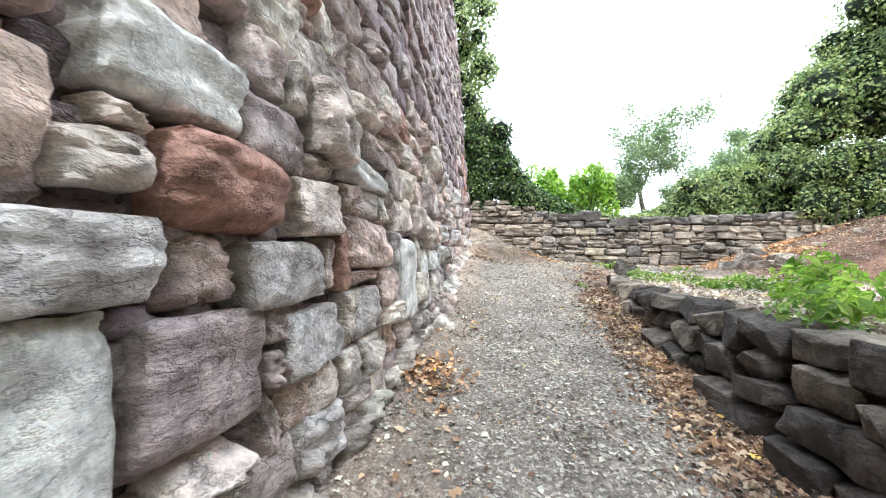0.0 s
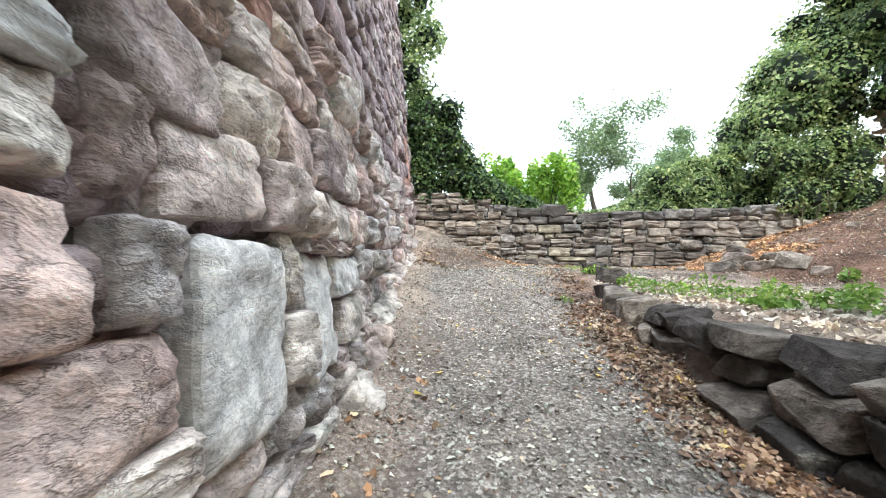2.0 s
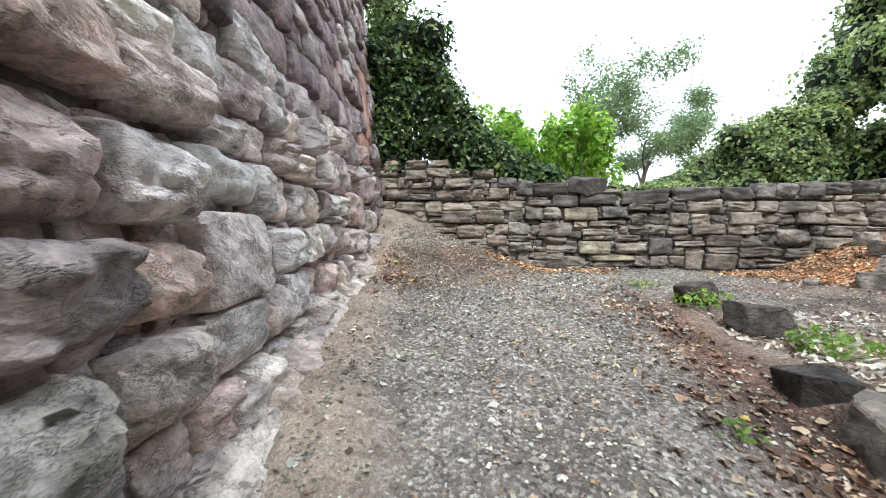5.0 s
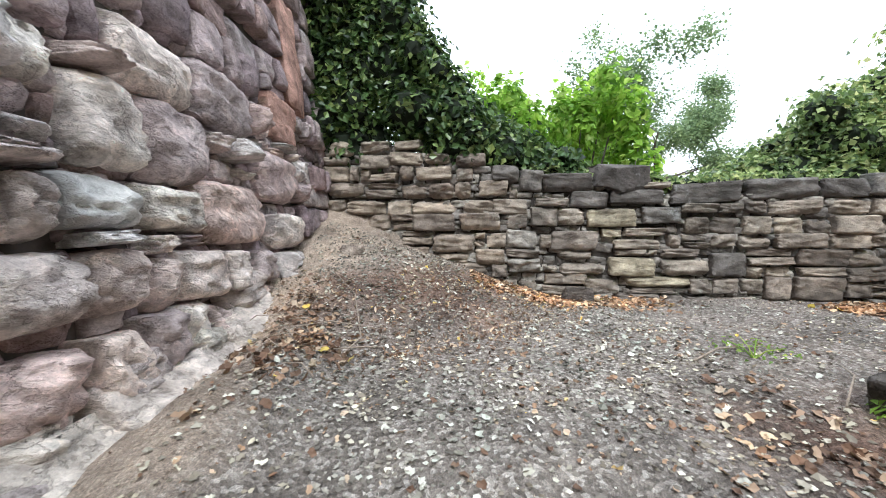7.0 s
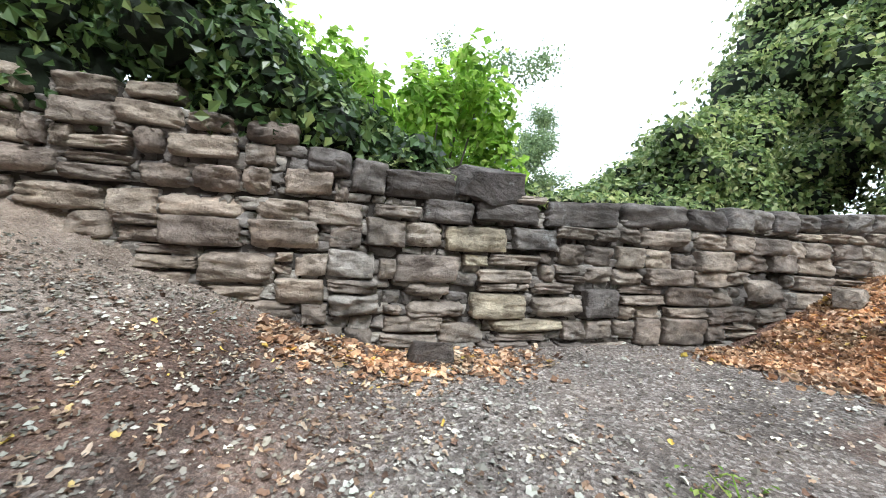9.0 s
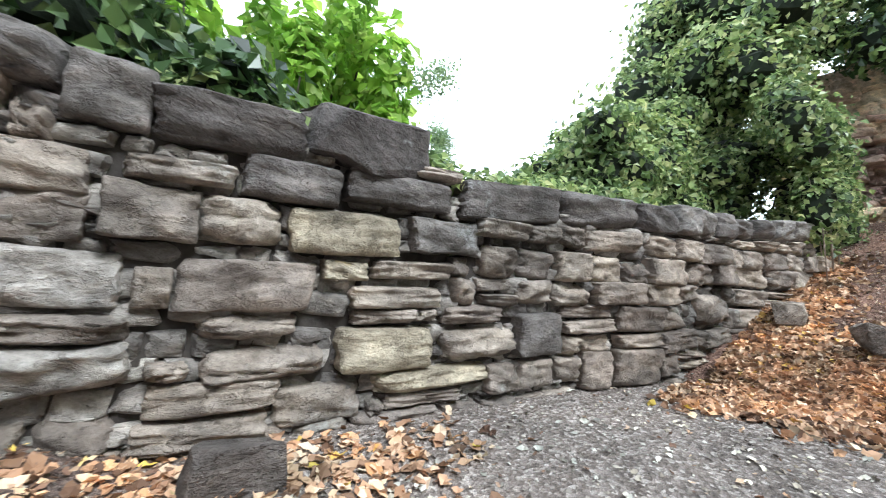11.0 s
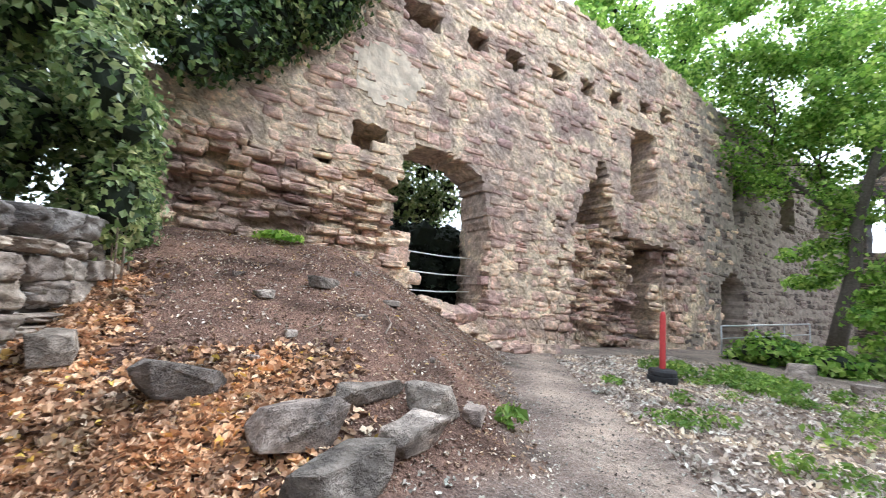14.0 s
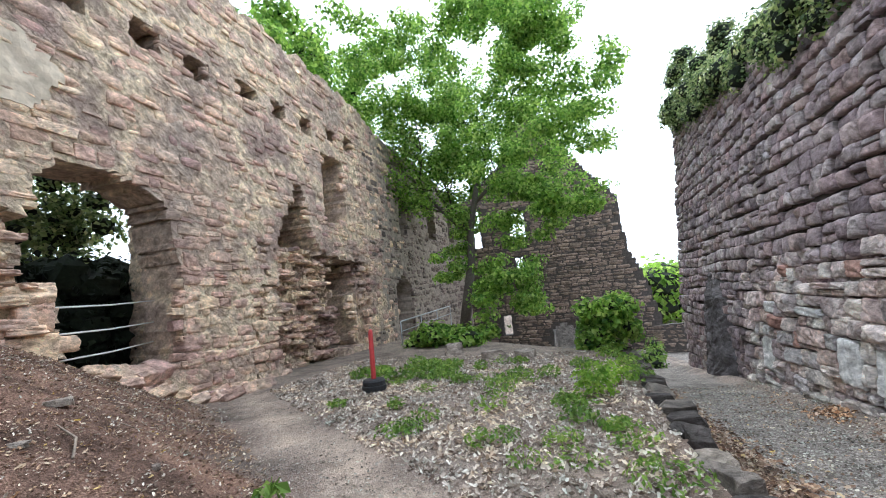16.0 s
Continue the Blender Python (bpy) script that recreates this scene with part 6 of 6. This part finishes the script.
# ---------------------------------------------------------------- small plants
def weed(x, y, r, h, n, label, seed, mat=M_WEED, size=0.07, stems=4, name="weed", z=None):
    rng, nr = random.Random(seed), np.random.default_rng(seed)
    zz = float(land(x, y)) if z is None else z
    t = thing(name, (x, y, zz), label, "plant", "weeds")
    pieces = []
    for k in range(stems):
        a = rng.uniform(0, 6.28)
        q = (math.cos(a) * r * 0.6, math.sin(a) * r * 0.6)
        pieces.append(tube([(0, 0, -0.02), (q[0] * 0.4, q[1] * 0.4, h * 0.5), (q[0], q[1], h * 0.9)], [0.006, 0.005, 0.003], 4))
    v, f = merge(pieces)
    part_mesh("stem", mesh_of("stem", v, f, M_TWIG if h > 0.5 else mat), t)["kind"] = "stuff"
    a, d = nr.uniform(0, 6.28, n), np.sqrt(nr.uniform(0, 1, n)) * r
    c = np.column_stack([np.cos(a) * d, np.sin(a) * d, nr.uniform(0.08, 1.0, n) * h * (1 - 0.5 * d / r) + 0.02])
    w = nr.normal(size=(n, 3)) * 0.5 + np.array([0, 0, 0.8]) + c * np.array([2, 2, 0])
    leaves("foliage", c, w, nr.uniform(0.6, 1.4, n) * size, mat, nr, 0.6, 0.12, t)
    return t


weed(3.45, 4.9, 0.42, 0.75, 300, "leafy young elder on the edging wall", 1, M_BRIGHT, 0.12, 6, "young_shrub")
weed(3.1, 3.7, 0.6, 0.5, 300, "bright green nettles behind the edging stones", 2, M_BRIGHT, 0.1, 6)
weed(2.75, 10.9, 0.3, 0.22, 160, "low green herb by the end of the edging", 3)
weed(3.0, 9.6, 0.3, 0.25, 130, "low green herb behind the edging stones", 4)
weed(3.1, 7.6, 0.35, 0.4, 130, "yellow-green herb behind the edging stones", 5)
weed(2.9, 8.5, 0.45, 0.22, 170, "green herbs beside the edging stones", 6)
wr = random.Random(8)
for k in range(46):
    x, y = wr.uniform(3.2, 8.6), wr.uniform(1.0, 8.6)
    if (x - 6.2) * 0.58 + (y - 9.9) * 0.815 > -1.9 or math.hypot(x - 8.2, y - 4.9) < 0.9:
        continue
    weed(x, y, wr.uniform(0.18, 0.4), wr.uniform(0.12, 0.34), wr.randrange(50, 120), "small green weed in the littered courtyard", 100 + k, M_WEED, wr.uniform(0.06, 0.11), 3)
for k in range(12):
    weed(8.5 + wr.uniform(-1.5, 1.4), 2.7 + wr.uniform(-1.6, 1.0), 0.35, wr.uniform(0.25, 0.45), 130, "fresh green herbs around the red post", 200 + k, M_WEED, 0.12, 4)
for k, (x, y) in enumerate(((2.5, 3.4), (2.65, 2.3), (2.45, 1.2), (2.9, 0.6))):
    weed(x, y, 0.35, 0.4, 120, "bright leafy herb growing on the edging stones", 260 + k, M_WEED, 0.11, 4)
weed(6.9, 9.75, 0.15, 0.3, 30, "grass tuft at the mound foot", 301, M_WEED, 0.16, 3)
weed(1.5, 8.6, 0.12, 0.12, 24, "grass tuft in the gravel", 302, M_WEED, 0.07, 2)
weed(12.2, 11.6, 0.5, 0.2, 160, "grass tuft on the mound by the wall", 303, M_BRIGHT, 0.16, 3)
weed(2.6, 12.0, 0.3, 0.12, 90, "weeds and dry stalks at the path bend", 304, M_WEED, 0.035, 5)
bush("bush", (0, 0, 0), "rounded green bush beside the tower foot", [(rg.uniform(1.9, 3.4), rg.uniform(-1.9, -0.3), rg.uniform(0.8, 2.5), 0.42, 0.4, 0.32) for _ in range(26)], 3000, 0.17, M_MAPLE, 61, core=0.5)
bush("ivy", (0, 0, 0), "low ivy and ferns heaped by the railing", [(rg.uniform(7.8, 10.8), rg.uniform(-6.4, -3.0), rg.uniform(0.9, 1.7), 0.6, 0.6, 0.4) for _ in range(30)], 4200, 0.22, M_MAPLE, 62, core=0.7, category="ivy")
bush("ivy", (0, 0, 0), "creeper growing over the low wall", [(rg.uniform(-0.6, 2.0), rg.uniform(-15, -10), rg.uniform(-2.4, -0.9), 0.5, 0.5, 0.45) for _ in range(24)], 2400, 0.16, M_WEED, 63, core=0.6, category="ivy")


def twig(pts, r, label):
    p0 = Vector(pts[0])
    v, f = tube([Vector(p) - p0 for p in pts], [r, r * 0.9] + [r * 0.6] * (len(pts) - 2), 5)
    ob = new("twig", mesh_of("twig", v, f, M_TWIG, True))
    ob.location = p0
    return tagged(ob, label, "twig", "fallen twigs")


def on_land(x, y, h=0.02):
    return (x, y, float(land(x, y)) + h)


twig([on_land(2.0, 11.8), on_land(2.35, 12.05, 0.04), on_land(2.75, 12.2, 0.02)], 0.008, "dry fallen twig lying on the gravel")
twig([on_land(-0.55, 11.7), on_land(-0.45, 12.1, 0.05), on_land(-0.6, 12.6, 0.1), on_land(-0.85, 12.9, 0.04)], 0.007, "pale curved twig on the earth heap")
twig([on_land(-1.0, 11.9, 0.04), on_land(-0.7, 12.15, 0.06), on_land(-0.3, 12.3)], 0.006, "dark twig at the tower foot")
twig([on_land(2.4, 11.1, 0.03), on_land(2.7, 11.35, 0.1), on_land(2.95, 11.7, 0.05)], 0.006, "dry stalk beside the edging stones")
ts = random.Random(31)
for k in range(6):
    x, y = ts.uniform(8.8, 11.2), ts.uniform(13.6, 13.8)
    z = float(land(x, y))
    twig([(x, y, z), (x + ts.uniform(-0.2, 0.2), y + 0.05, z + 0.8), (x + ts.uniform(-0.4, 0.4), y + 0.25, z + ts.uniform(1.5, 2.2))], ts.uniform(0.008, 0.015), "bare ivy stem climbing the bank")
p0 = random.Random(33)
for k in range(7):
    x, y = p0.uniform(7.0, 11.5), p0.uniform(9.6, 12.8)
    a = p0.uniform(0, 6)
    if (x - 6.2) * 0.58 + (y - 9.9) * 0.815 > 0.5:
        twig([on_land(x, y), on_land(x + 0.2 * math.cos(a), y + 0.2 * math.sin(a), 0.03), on_land(x + 0.45 * math.cos(a + 0.3), y + 0.45 * math.sin(a + 0.3))], 0.008, "thin dry twig on the brown mound")
twig([on_land(8.3, 10.7), on_land(8.6, 10.5, 0.05), on_land(9.0, 10.45)], 0.014, "dry twig on the brown mound")


tw = random.Random(12)
for k in range(14):
    x, y, a = tw.uniform(-1.05, -0.55), tw.uniform(11.3, 12.3), tw.uniform(0, 3.14)
    d = tw.uniform(0.2, 0.42)
    twig([on_land(x, y, 0.03 + 0.005 * k), on_land(x + d * 0.5 * math.cos(a), y + d * 0.5 * math.sin(a), 0.06 + 0.005 * k), on_land(x + d * math.cos(a + 0.3), y + d * math.sin(a + 0.3), 0.03)], tw.uniform(0.003, 0.006), "thin brown twig in the heap at the tower foot")


# ---------------------------------------------------------------- red post, cords, railing
def lathe(profile, sides=20):
    v = [(r * math.cos(2 * math.pi * k / sides), r * math.sin(2 * math.pi * k / sides), z) for r, z in profile for k in range(sides)]
    f = [(i * sides + k, i * sides + (k + 1) % sides, (i + 1) * sides + (k + 1) % sides, (i + 1) * sides + k) for i in range(len(profile) - 1) for k in range(sides)]
    return v, f


post = thing("barrier_post", (8.42, 4.47, 1.06), "red plastic barrier post on a black rubber base", "post")
v, f = lathe([(0.0, 0.16), (0.062, 0.16), (0.06, 0.3), (0.056, 1.3), (0.05, 1.36), (0.03, 1.4), (0.0, 1.41)])
part_mesh("pole", mesh_of("pole", v, f, M_POST, True), post)
v, f = lathe([(0.0, -0.03), (0.28, -0.03), (0.29, 0.03), (0.29, 0.09), (0.26, 0.1), (0.27, 0.11), (0.27, 0.19), (0.24, 0.23), (0.09, 0.24), (0.0, 0.24)])
part_mesh("base", mesh_of("base", v, f, M_RUBBER), post, "black rubber foot")
v, f = lathe([(0.0, 1.39), (0.018, 1.4), (0.02, 1.46), (0.0, 1.48)], 10)
part_mesh("knob", mesh_of("knob", v, f, M_TWIG), post)

barrier = thing("cord_barrier", (RX + 0.25, 8.75, 2.6), "three white cords stretched across the broken doorway", "barrier")
for z, z2 in ((3.58, 3.72), (3.07, 3.17), (2.57, 2.68)):
    pts = [(-0.2, -0.36, z - 2.6), (0.3, -1.7, (z + z2) / 2 - 2.63), (0.8, -3.02, z2 - 2.6)]
    v, f = tube(pts, [0.018] * 3, 8)
    part_mesh("cord", mesh_of("cord", v, f, M_WIRE, True), barrier)

rail = thing("railing", (11.6, -4.5, 1.0), "grey tubular steel handrail leading along the wall", "railing")


def rail_bar(nm, a, b, r):
    v, f = tube([Vector(a), (Vector(a) + Vector(b)) / 2, Vector(b)], [r] * 3, 8)
    part_mesh(nm, mesh_of(nm, v, f, M_STEEL, True), rail)


rail_bar("handrail", (0, 0, 1.15), (0, -8.2, 1.5), 0.035)
rail_bar("midrail", (0, 0, 0.68), (0, -8.2, 1.0), 0.025)
for q in (0.0, 0.33, 0.66, 1.0):
    rail_bar("post", (0, -8.2 * q, float(land(11.6, -4.5 - 8.2 * q)) - 1.1), (0, -8.2 * q, 1.15 + 0.35 * q), 0.03)
